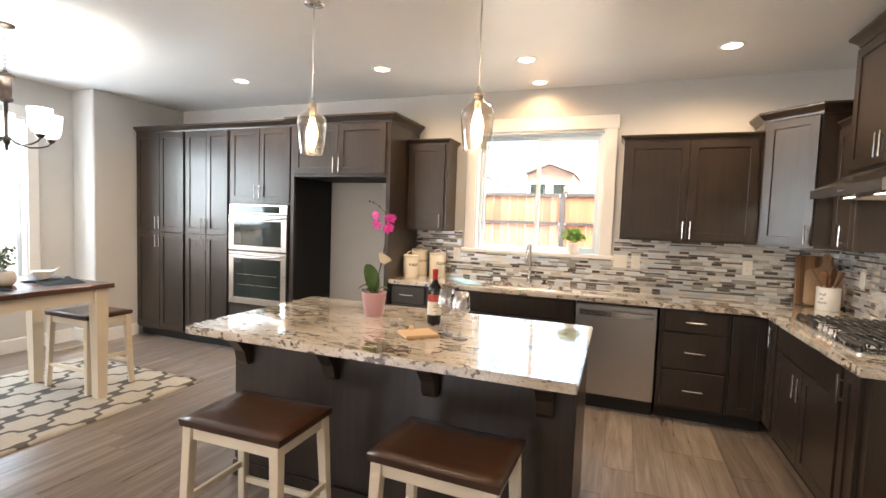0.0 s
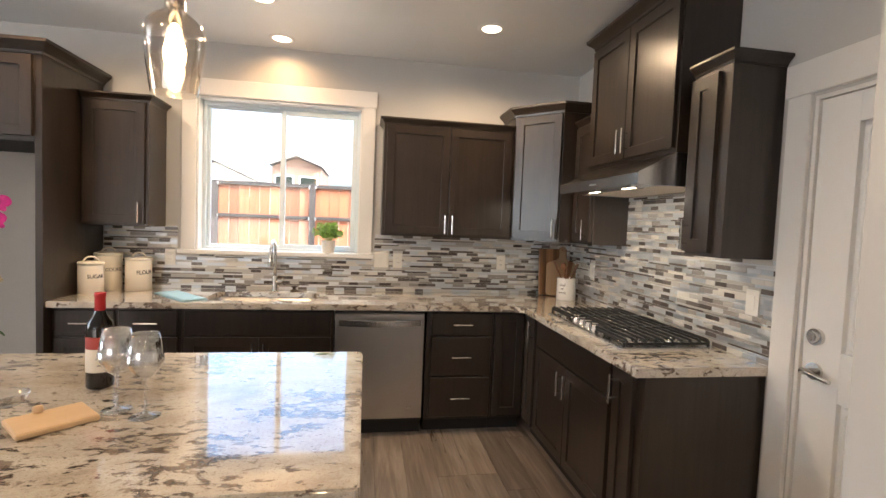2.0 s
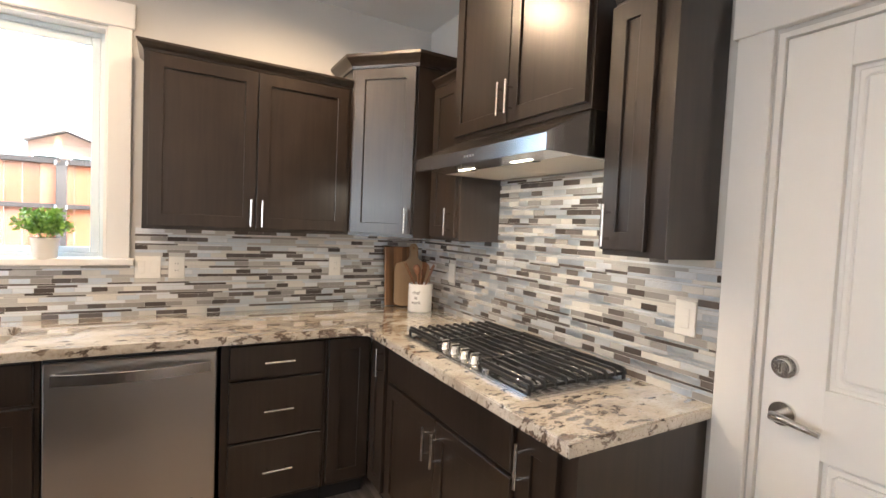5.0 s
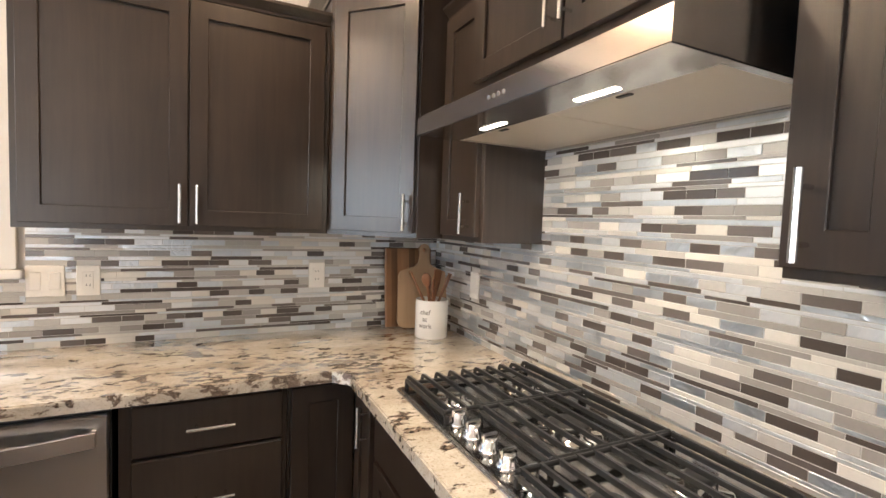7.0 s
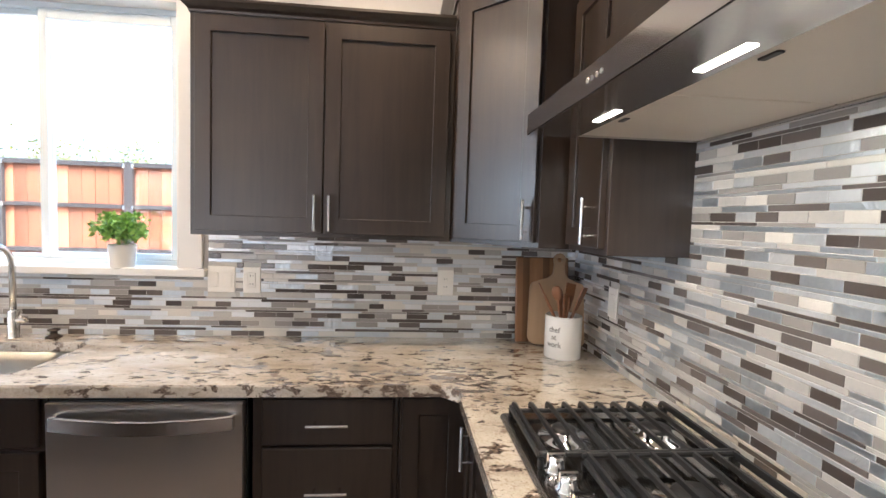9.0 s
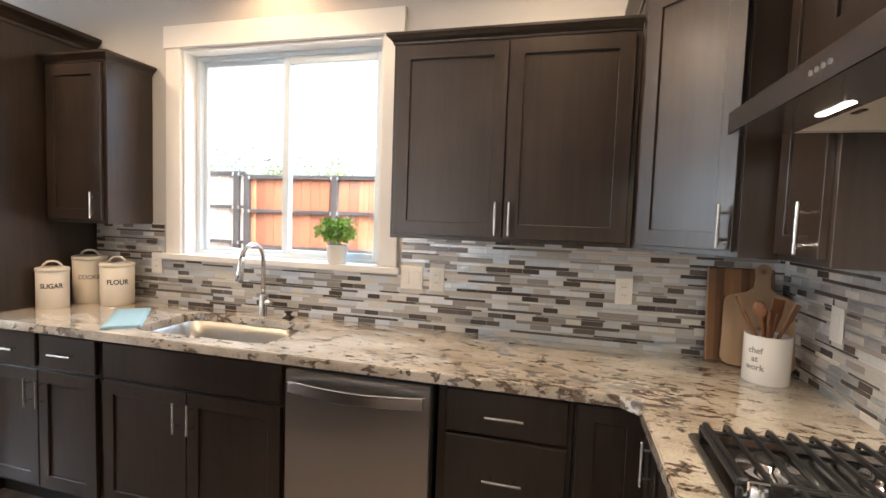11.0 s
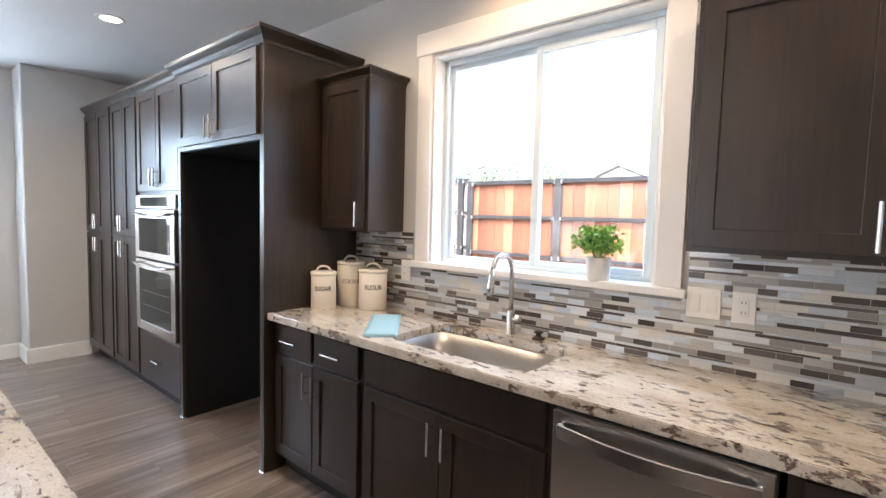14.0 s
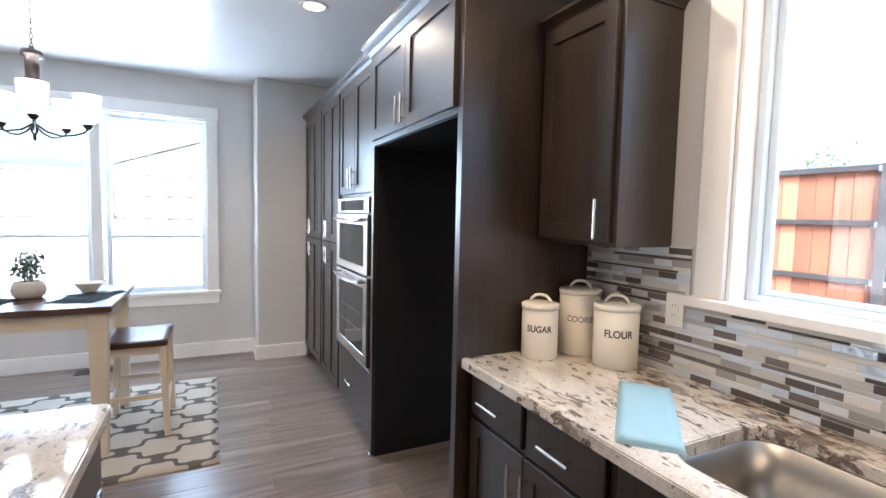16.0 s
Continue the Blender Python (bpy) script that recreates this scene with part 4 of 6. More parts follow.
def plate(b, outer, hole, z0, z1, bevel):
    edges = []
    for loop in [outer] + ([hole] if hole else []):
        vs = [b.verts.new((x, y, z1)) for x, y in loop]
        edges += [b.edges.new((vs[i], vs[(i + 1) % len(vs)])) for i in range(len(vs))]
    top = bmesh.ops.triangle_fill(b, use_beauty=True, use_dissolve=False, edges=edges)
    faces = [f for f in top["geom"] if isinstance(f, bmesh.types.BMFace)]
    ext = bmesh.ops.extrude_face_region(b, geom=faces)
    moved = [v for v in ext["geom"] if isinstance(v, bmesh.types.BMVert)]
    bmesh.ops.translate(b, verts=moved, vec=(0, 0, z0 - z1))
    rim = [e for e in edges if e.is_valid]
    if bevel:
        bmesh.ops.bevel(b, geom=rim, offset=bevel, segments=2, affect="EDGES")
    return b


CF, CXF = 4.357, 1.600
SX0, SX1, SY0, SY1 = -0.545, 0.175, 4.455, 4.850
b = B()
plate(b, [(-1.378, CF), (CXF - 0.05, CF), (CXF, CF - 0.05), (CXF, 2.945), (RX - 0.002, 2.945), (RX - 0.002, BY - 0.002), (-1.372, BY - 0.002)],
      rounded(SX0, SX1, SY0, SY1, 0.085), 0.876, TOP, 0.004)
solid("worktop", b, M_GRAN, "cream and brown speckled polished granite L-shaped worktop", "countertop")

# sink
e = thing("sink", pose(0, 0, 0), "undermount stainless steel single-bowl sink", "sink")
b = B()
rings = []
for inset, z, r in ((-0.012, 0.875, 0.095), (0.004, 0.872, 0.085), (0.010, 0.72, 0.085), (0.03, 0.690, 0.075), (0.06, 0.684, 0.06)):
    rings.append([b.verts.new((x, y, z)) for x, y in rounded(SX0 + inset, SX1 - inset, SY0 + inset, SY1 - inset, r)])
for p, q in zip(rings, rings[1:]):
    for i in range(len(p)):
        f = b.faces.new((p[i], p[(i + 1) % len(p)], q[(i + 1) % len(q)], q[i]))
        f.smooth = True
b.faces.new(rings[-1])
bowl = part("bowl", b, M_SINK, e)
b = B()
lathe(b, [(0.0, 0.001), (0.03, 0.001), (0.042, 0.003), (0.045, 0.0)], 24, ((SX0 + SX1) / 2, SY1 - 0.14, 0.686))
part("drain", b, M_CHROME, e)


def faucet():
    e = thing("faucet", pose(-0.165, 4.905, TOP), "brushed nickel gooseneck pull-down kitchen faucet", "faucet")
    b = B()
    lathe(b, [(0.0, 0), (0.027, 0), (0.027, 0.006), (0.021, 0.012), (0.0195, 0.11), (0.017, 0.118), (0.0, 0.12)], 24)
    part("base", b, M_NICKEL, e)
    b = B()
    R = 0.085
    pts = [(0, 0, 0.11), (0, 0, 0.30)] + [(0, -R + R * math.cos(radians(a)), 0.30 + R * math.sin(radians(a))) for a in range(15, 166, 15)]
    tube(b, pts, 0.0115, 14)
    part("gooseneck", b, M_NICKEL, e)
    end = Vector(pts[-1])
    b = B()
    tube(b, [end, end + Vector((0, -0.006, -0.03)), end + Vector((0, -0.014, -0.075)), end + Vector((0, -0.02, -0.115))], [0.0125, 0.015, 0.017, 0.0185], 16)
    part("spray_head", b, M_NICKEL, e)
    b = B()
    rod(b, (0.012, 0, 0.075), (0.05, 0, 0.078), 0.013, 14)
    tube(b, [(0.05, 0, 0.078), (0.058, -0.015, 0.09), (0.064, -0.05, 0.103)], [0.009, 0.007, 0.006], 10)
    part("lever", b, M_NICKEL, e)
    e2 = thing("soap_dispenser_cap", pose(-0.025, 4.925, TOP), "dark bronze round cap beside the faucet", "cap")
    b = B()
    lathe(b, [(0, 0), (0.030, 0), (0.030, 0.006), (0.014, 0.014), (0.012, 0.026), (0.022, 0.030), (0.022, 0.036), (0, 0.040)], 20)
    part("cap", b, M_BRONZE, e2)


faucet()


# ---- cooktop ----
def cooktop():
    X0, X1, Y0, Y1 = 1.690, 2.185, 3.212, 4.122
    e = thing("gas_cooktop", pose(X0, Y0, TOP), "stainless and black five-burner gas cooktop with cast iron grates", "cooktop")
    W, D = X1 - X0, Y1 - Y0
    b = B()
    plate(b, rounded(0, W, 0, D, 0.02), None, 0.0, 0.008, 0.003)
    part("rim", b, M_STEEL, e)
    b = B()
    plate(b, rounded(0.012, W - 0.012, 0.012, D - 0.012, 0.015), None, 0.006, 0.011, 0.002)
    part("pan", b, M_ENAMEL, e)
    for x, y, r in ((0.13, 0.16, 0.042), (0.37, 0.16, 0.034), (0.29, D / 2, 0.055), (0.13, D - 0.16, 0.034), (0.37, D - 0.16, 0.042)):
        b = B()
        lathe(b, [(r + 0.03, 0.0), (r + 0.026, 0.006), (r, 0.008), (r, 0.018), (r - 0.006, 0.020)], 28, (x, y, 0.011))
        bu = part("burner", b, M_CHROME, e)
        b = B()
        lathe(b, [(r - 0.004, 0.018), (r - 0.004, 0.026), (r - 0.010, 0.030), (0, 0.030)], 28, (x, y, 0.011))
        part("burner_cap", b, M_IRON, bu)
    third = (D - 0.03) / 3
    for k in range(3):
        y0 = 0.013 + k * (third + 0.002)
        y1 = y0 + third
        x0 = 0.115 if k == 1 else 0.022
        x1 = W - 0.016
        b = B()
        zt = 0.052
        out0, out1 = k == 0, k == 2
        # cross rails where the sections meet, side rails under the bars, feet
        for yy, outer in ((y0, out0), (y1 - 0.010, out1)):
            top = zt - (0.020 if outer else 0.002)
            box(b, x0, x1, yy + (0.012 if outer and yy == y0 else 0.0) - (0.012 if outer and yy != y0 else 0.0), yy + 0.010 + (0.012 if outer and yy == y0 else 0.0) - (0.012 if outer and yy != y0 else 0.0), top - 0.012, top, 0.003)
        for q in ((x0, x0 + 0.010), (x1 - 0.010, x1)):
            box(b, q[0], q[1], y0 + 0.012, y1 - 0.012, zt - 0.024, zt - 0.010, 0.003)
        for xx in (x0, x1 - 0.012):
            for yy in (y0 + (0.010 if out0 else 0.0), y1 - 0.012 - (0.010 if out1 else 0.0)):
                box(b, xx, xx + 0.012, yy, yy + 0.012, 0.0105, zt - 0.020, 0.002)
        g = part("grate_frame", b, M_IRON, e)
        n = 10 if k != 1 else 8

        def end(outer, at, into):
            """Top and underside of a bar's end; the outer ends bend down to the pan."""
            if outer:
                return ([(at, 0.026), (at + into * 0.003, 0.040), (at + into * 0.012, zt - 0.002), (at + into * 0.026, zt)],
                        [(at + into * 0.009, 0.026), (at + into * 0.011, 0.034), (at + into * 0.018, zt - 0.013), (at + into * 0.028, zt - 0.011)])
            return [(at, zt - 0.004), (at + into * 0.006, zt)], [(at, zt - 0.012), (at + into * 0.006, zt - 0.012)]

        for i in range(n):
            xx = x0 + 0.014 + (x1 - x0 - 0.028) * i / (n - 1)
            b = B()
            ta, ua = end(out0, y0 - 0.001, 1)
            tb, ub_ = end(out1, y1 + 0.001, -1)
            pts = ta + tb[::-1] + ub_ + ua[::-1]
            m_ = len(pts)
            lo = [b.verts.new((xx - 0.0037, y, z)) for y, z in pts]
            hi = [b.verts.new((xx + 0.0037, y, z)) for y, z in pts]
            b.faces.new(lo)
            b.faces.new(hi[::-1])
            for j in range(m_):
                b.faces.new((lo[j], lo[(j + 1) % m_], hi[(j + 1) % m_], hi[j]))
            part("grate_bar", b, M_IRON, g)
    for i in range(5):
        y = D / 2 - 0.15 + 0.075 * i
        b = B()
        lathe(b, [(0.026, 0), (0.026, 0.003), (0.020, 0.006), (0.0185, 0.026), (0.0165, 0.029), (0, 0.029)], 24, (0.060, y, 0.011))
        kn = part("knob", b, M_CHROME, e)
        b = B()
        box(b, 0.060 - 0.021, 0.060 + 0.021, y - 0.006, y + 0.006, 0.028, 0.050, 0.003)
        part("grip", b, M_CHROME, kn)


cooktop()


# ---- island ----
def island():
    e = thing("kitchen_island", pose(-0.445, 2.84, 0), "dark espresso kitchen island base with corbels under the overhang", "kitchen island")
    x0, x1, y0, y1 = -0.915, 0.915, -0.35, 0.345
    b = B()
    box(b, x0, x1, y0, y1, 0.10, 0.874, 0.0015)
    part("body", b, M_CAB, e)
    b = B()
    box(b, x0 + 0.01, x1 - 0.01, y0 + 0.002, y1 - 0.06, 0.0, 0.10)
    part("toe_kick", b, M_CAB, e)
    b = B()
    box(b, x0 - 0.004, x1 + 0.004, y0 - 0.012, y0 - 0.001, 0.0, 0.09, 0.002)
    part("skirting", b, M_CAB, e)
    b = B()
    box(b, x1 - 0.001, x1 + 0.012, y0 - 0.012, y1, 0.0, 0.874, 0.002)
    part("end_panel", b, M_CAB, e)
    for xc in (-0.83, -0.27, 0.27, 0.80):
        b = B()
        prof = [(0, 0.872), (-0.20, 0.872), (-0.20, 0.845), (-0.17, 0.83), (-0.11, 0.80), (-0.06, 0.74), (-0.045, 0.68), (-0.03, 0.66), (0, 0.66)]
        lo = [b.verts.new((xc - 0.035, y0 - 0.001 + o, z)) for o, z in prof]
        hi = [b.verts.new((xc + 0.035, y0 - 0.001 + o, z)) for o, z in prof]
        n = len(prof)
        b.faces.new(lo)
        b.faces.new(hi[::-1])
        for j in range(n):
            b.faces.new((lo[j], lo[(j + 1) % n], hi[(j + 1) % n], hi[j]))
        part("corbel", b, M_CAB, e)
    # working side: three units of drawer over door
    w = (x1 - x0) / 3
    for k in range(3):
        a, c = x0 + k * w + 0.015, x0 + (k + 1) * w - 0.015
        for kind, z0, z1 in (("drawer", D0, D1), ("door", 0.122, DT)):
            b = B()
            if kind == "door":
                shaker(b, a, c, z0, z1, y1 + 0.001)
            else:
                box(b, a, c, y1 + 0.001, y1 + 0.020, z0, z1, 0.004)
            f = part(kind, b, M_CAB, e)
            b = B()
            yy = y1 + 0.050
            zc = (z0 + z1) / 2
            if kind == "drawer":
                rod(b, ((a + c) / 2 - 0.067, yy, zc), ((a + c) / 2 + 0.067, yy, zc), 0.0062)
                for s in (-0.047, 0.047):
                    rod(b, ((a + c) / 2 + s, y1 + 0.02, zc), ((a + c) / 2 + s, yy, zc), 0.0045, 8)
            else:
                xx = a + 0.035
                rod(b, (xx, yy, z1 - 0.165), (xx, yy, z1 - 0.03), 0.0062)
                for s in (-0.145, -0.05):
                    rod(b, (xx, y1 + 0.02, z1 + s), (xx, yy, z1 + s), 0.0045, 8)
            part("handle", b, M_NICKEL, f, "brushed nickel bar pull")
    b = B()
    plate(b, rounded(-1.392, 0.502, 2.185, 3.225, 0.02, 3), None, 0.876, TOP, 0.005)
    solid("island_top", b, M_GRAN, "cream and brown polished granite slab on the island", "countertop")


island()


# ---- stools and dining set ----
def stool():
    e = thing("counter_stool", pose(0, 0, 0), "backless counter stool with dark walnut saddle seat and cream legs", "stool", "counter stools")
    W, D, H = 0.255, 0.185, 0.625
    b = B()
    n = 8
    vs = {}
    for i in range(n + 1):
        for j in range(n + 1):
            x, y = -W + 2 * W * i / n, -D + 2 * D * j / n
            dip = -0.004 * (1 - (x / W) ** 2)
            edge = -0.006 if i in (0, n) or j in (0, n) else 0
            vs[i, j] = b.verts.new((x, y, H + dip + edge))
            vs[i, j, 0] = b.verts.new((x * 0.985, y * 0.98, H - 0.036))
    for i in range(n):
        for j in range(n):
            f = b.faces.new((vs[i, j], vs[i + 1, j], vs[i + 1, j + 1], vs[i, j + 1]))
            f.smooth = True
            b.faces.new((vs[i, j + 1, 0], vs[i + 1, j + 1, 0], vs[i + 1, j, 0], vs[i, j, 0]))
    for i in range(n):
        for a, c in (((i, 0), (i + 1, 0)), ((i + 1, n), (i, n)), ((0, i + 1), (0, i)), ((n, i), (n, i + 1))):
            b.faces.new((vs[(*a, 0)], vs[(*c, 0)], vs[c], vs[a]))
    part("seat", b, M_SEAT, e, "dark walnut saddle seat")
    hb = H - 0.037
    for sx in (-1, 1):
        for sy in (-1, 1):
            b = B()
            t0, t1 = (sx * (W - 0.035), sy * (D - 0.032)), (sx * (W - 0.012), sy * (D - 0.010))
            lo = [b.verts.new((t1[0] + u * 0.017, t1[1] + v * 0.017, 0)) for u, v in ((-1, -1), (1, -1), (1, 1), (-1, 1))]
            hi = [b.verts.new((t0[0] + u * 0.022, t0[1] + v * 0.022, hb)) for u, v in ((-1, -1), (1, -1), (1, 1), (-1, 1))]
            b.faces.new(hi)
            b.faces.new(lo[::-1])
            for k in range(4):
                b.faces.new((lo[k], lo[(k + 1) % 4], hi[(k + 1) % 4], hi[k]))
            bmesh.ops.bevel(b, geom=b.edges[:], offset=0.0025, segments=1, affect="EDGES")
            part("leg", b, M_CREAM, e)
    for sy in (-1, 1):
        b = B()
        y = sy * (D - 0.032)
        box(b, -W + 0.057, W - 0.057, y - 0.011, y + 0.011, hb - 0.055, hb - 0.0005, 0.002)
        part("apron", b, M_CREAM, e)
        b = B()
        y = sy * (D - 0.018)
        box(b, -W + 0.04, W - 0.04, y - 0.009, y + 0.009, 0.17, 0.20, 0.002)
        part("stretcher", b, M_CREAM, e)
    for sx in (-1, 1):
        b = B()
        x = sx * (W - 0.035)
        box(b, x - 0.011, x + 0.011, -D + 0.054, D - 0.054, hb - 0.055, hb - 0.0005, 0.002)
        part("apron", b, M_CREAM, e)
        b = B()
        x = sx * (W - 0.020)
        box(b, x - 0.009, x + 0.009, -D + 0.036, D - 0.036, 0.25, 0.28, 0.002)
        part("stretcher", b, M_CREAM, e)
    return e


st = stool()
st.matrix_world = pose(-0.815, 2.07, 0, 0, 0, 1)
copy_thing(st, pose(0.045, 2.13, 0, 0, 0, -2))
RUG_Z = 0.014
tagged(copy_thing(st, pose(-3.455, 3.045, RUG_Z, 0, 0, 0)), "backless counter stool pushed under the end of the dining table")


def dining_table():
    x0, x1, y0, y1 = -3.965, -3.030, 1.42, 2.965
    e = thing("dining_table", pose((x0 + x1) / 2, (y0 + y1) / 2, RUG_Z), "counter-height dining table, dark walnut top on cream legs", "table")
    a, c = (x1 - x0) / 2, (y1 - y0) / 2
    H = 0.905 - RUG_Z
    b = B()
    box(b, -a, a, -c, c, H - 0.036, H, 0.004)
    part("tabletop", b, M_TABLE, e, "dark walnut planked tabletop")
    for sx in (-1, 1):
        for sy in (-1, 1):
            b = B()
            X, Y = sx * (a - 0.075), sy * (c - 0.075)
            box(b, X - 0.045, X + 0.045, Y - 0.045, Y + 0.045, H - 0.150, H - 0.037, 0.003)
            box(b, X - 0.040, X + 0.040, Y - 0.040, Y + 0.040, H - 0.160, H - 0.149)
            lo = [b.verts.new((X + u * 0.034, Y + v * 0.034, 0)) for u, v in ((-1, -1), (1, -1), (1, 1), (-1, 1))]
            hi = [b.verts.new((X + u * 0.045, Y + v * 0.045, H - 0.160)) for u, v in ((-1, -1), (1, -1), (1, 1), (-1, 1))]
            b.faces.new(hi)
            b.faces.new(lo[::-1])
            for k in range(4):
                b.faces.new((lo[k], lo[(k + 1) % 4], hi[(k + 1) % 4], hi[k]))
            part("leg", b, M_CREAM, e)
    for sy in (-1, 1):
        b = B()
        Y = sy * (c - 0.068)
        box(b, -a + 0.12, a - 0.12, Y - 0.012, Y + 0.012, H - 0.130, H - 0.037, 0.002)
        part("apron", b, M_CREAM, e)
    for sx in (-1, 1):
        b = B()
        X = sx * (a - 0.068)
        box(b, X - 0.012, X + 0.012, -c + 0.12, c - 0.12, H - 0.130, H - 0.037, 0.002)
        part("apron", b, M_CREAM, e)


dining_table()

# rug
b = B()
nx, ny = 20, 34
rx0, rx1, ry0, ry1 = -4.285, -2.725, 1.0, 3.515
gv = [[b.verts.new((rx0 + (rx1 - rx0) * i / nx, ry0 + (ry1 - ry0) * j / ny, 0.012 + 0.0025 * noise.noise((i * 0.9, j * 0.9, 0)))) for j in range(ny + 1)] for i in range(nx + 1)]
for i in range(nx):
    for j in range(ny):
        b.faces.new((gv[i][j], gv[i + 1][j], gv[i + 1][j + 1], gv[i][j + 1])).smooth = True
bd = [e_ for e_ in b.edges if e_.is_boundary]
ex = bmesh.ops.extrude_edge_only(b, edges=bd)
for v in ex["geom"]:
    if isinstance(v, bmesh.types.BMVert):
        v.co.z = 0.001
solid("area_rug", b, M_RUG, "cream area rug with grey trellis pattern under the dining table", "rug")


# ---- lights ----
def recessed(x, y, watts=1.75, tone=WARM):
    e = thing("recessed_light", pose(x, y, HZ), "round white recessed ceiling light, lit warm", "ceiling light", "recessed ceiling lights")
    b = B()
    lathe(b, [(0.062, -0.001), (0.066, -0.006), (0.086, -0.004), (0.090, -0.0005)], 32)
    part("trim_ring", b, M_TRIM, e)
    b = B()
    lathe(b, [(0.0, -0.003), (0.064, -0.003), (0.064, -0.0008), (0, -0.0008)], 32)
    part("lens", b, M_CAN, e)
    lamp = bpy.data.lights.new("can_lamp", "SPOT")
    lamp.energy, lamp.color, lamp.spot_size, lamp.spot_blend, lamp.shadow_soft_size = watts * 5.0, tone, radians(168), 0.55, 0.06
    ob = new("can_lamp", lamp)
    ob.matrix_world = pose(x, y, HZ - 0.02)


CANS = [(-2.86, 4.07), (-1.355, 4.09), (-0.135, 4.165), (-0.13, 4.785), (1.262, 4.24)]
for x, y in CANS:
    recessed(x, y, *((0.36, (1.0, 0.56, 0.25)) if y > 4.5 else (1.55,)))
# unseen extra lights, added to brighten the door, ceiling and upper cabinets
for x, y in ((-0.75, 1.72), (0.35, 1.72), (0.2, -0.8), (-0.9, -0.8)):
    recessed(x, y, 0.85)


def pendant(x, y):
    e = thing("pendant_light", pose(x, y, 0), "clear glass jar pendant lamp with glowing filament bulb", "pendant light", "pendants over the island")
    b = B()
    lathe(b, [(0, HZ - 0.001), (0.058, HZ - 0.001), (0.058, HZ - 0.008), (0.008, HZ - 0.012), (0, HZ - 0.012)], 24)
    part("canopy", b, M_NICKEL, e)
    b = B()
    rod(b, (0, 0, 2.18), (0, 0, HZ - 0.01), 0.0045, 8)
    part("stem", b, M_NICKEL, e)
    b = B()
    lathe(b, [(0, 2.19), (0.009, 2.19), (0.011, 2.165), (0.024, 2.155), (0.026, 2.125), (0.019, 2.120), (0.018, 2.070), (0, 2.070)], 20)
    part("socket", b, M_NICKEL, e)
    b = B()
    prof = [(0.025, 2.153), (0.030, 2.145), (0.030, 2.118), (0.036, 2.108), (0.060, 2.092), (0.080, 2.070), (0.088, 2.042), (0.087, 2.01), (0.081, 1.94), (0.072, 1.875), (0.068, 1.852)]
    lathe(b, prof, 40)
    part("glass_shade", b, M_PENDG, e, "clear glass jar shade")
    b = B()
    lathe(b, [(0.011, 2.070), (0.014, 2.055), (0.026, 2.02), (0.034, 1.985), (0.031, 1.955), (0.016, 1.925), (0, 1.912)], 24)
    part("bulb", b, M_BULBG, e)
    b = B()
    for k in range(4):
        a = k * math.pi / 2
        rod(b, (0.012 * math.cos(a), 0.012 * math.sin(a), 1.955), (0.010 * math.cos(a + 0.6), 0.010 * math.sin(a + 0.6), 2.05), 0.0028, 6)
    part("filament", b, M_BULB, e)
    lamp = bpy.data.lights.new("pendant_lamp", "POINT")
    lamp.energy, lamp.color, lamp.shadow_soft_size = 1.3, (1.0, 0.66, 0.36), 0.03
    new("pendant_lamp", lamp).matrix_world = pose(x, y, 2.0)


pendant(-1.166, 2.885)
pendant(-0.123, 2.885)


def chandelier(x, y):
    e = thing("chandelier", pose(x, y, 0), "bronze five-arm chandelier with lit frosted glass shades", "chandelier")
    b = B()
    lathe(b, [(0, HZ - 0.001), (0.065, HZ - 0.001), (0.06, HZ - 0.018), (0.012, HZ - 0.03), (0, HZ - 0.03)], 24)
    part("canopy", b, M_BRONZE, e)
    b = B()
    z, k = HZ - 0.03, 0
    while z > 2.43:
        pts = [(0.009 * math.cos(t) * (k % 2 == 0), 0.009 * math.cos(t) * (k % 2), z - 0.018 + 0.018 * math.sin(t)) for t in [2 * math.pi * i / 10 for i in range(11)]]
        tube(b, pts, 0.002, 6)
        z -= 0.030
        k += 1
    part("chain", b, M_BRONZE, e)
    b = B()
    lathe(b, [(0, 2.43), (0.012, 2.425), (0.016, 2.41), (0.05, 2.40), (0.055, 2.385), (0.052, 2.365), (0.036, 2.36), (0.036, 2.24), (0.044, 2.232), (0.044, 2.21), (0.014, 2.20), (0.010, 1.96), (0.024, 1.945), (0.020, 1.92), (0.008, 1.90), (0.010, 1.88), (0, 1.86)], 24)
    part("column", b, M_BRONZE, e)
    for k in range(5):
        a = radians(72 * k + 14)
        c, s = math.cos(a), math.sin(a)
        b = B()
        R = 0.27
        pts = [(r * c, r * s, zz) for r, zz in ((0.012, 1.965), (0.06, 1.925), (0.13, 1.905), (0.20, 1.915), (0.25, 1.935), (R, 1.960), (R, 1.975))]
        tube(b, pts, 0.006, 8)
        arm = part("arm", b, M_BRONZE, e)
        b = B()
        lathe(b, [(0, 1.955), (0.012, 1.955), (0.028, 1.975), (0.030, 1.985), (0.012, 1.990), (0, 1.990)], 20, (R * c, R * s, 0))
        part("cup", b, M_BRONZE, arm)
        b = B()
        lathe(b, [(0.020, 1.988), (0.048, 2.005), (0.062, 2.04), (0.068, 2.10), (0.073, 2.165), (0.070, 2.165), (0.064, 2.10), (0.058, 2.04), (0.044, 2.010)], 24, (R * c, R * s, 0))
        part("shade", b, M_SHADE, arm, "frosted white glass shade, lit")
        lamp = bpy.data.lights.new("chandelier_lamp", "POINT")
        lamp.energy, lamp.color, lamp.shadow_soft_size = 2.2, (1.0, 0.90, 0.78), 0.03
        new("chandelier_lamp", lamp).matrix_world = pose(x + R * c, y + R * s, 2.08)


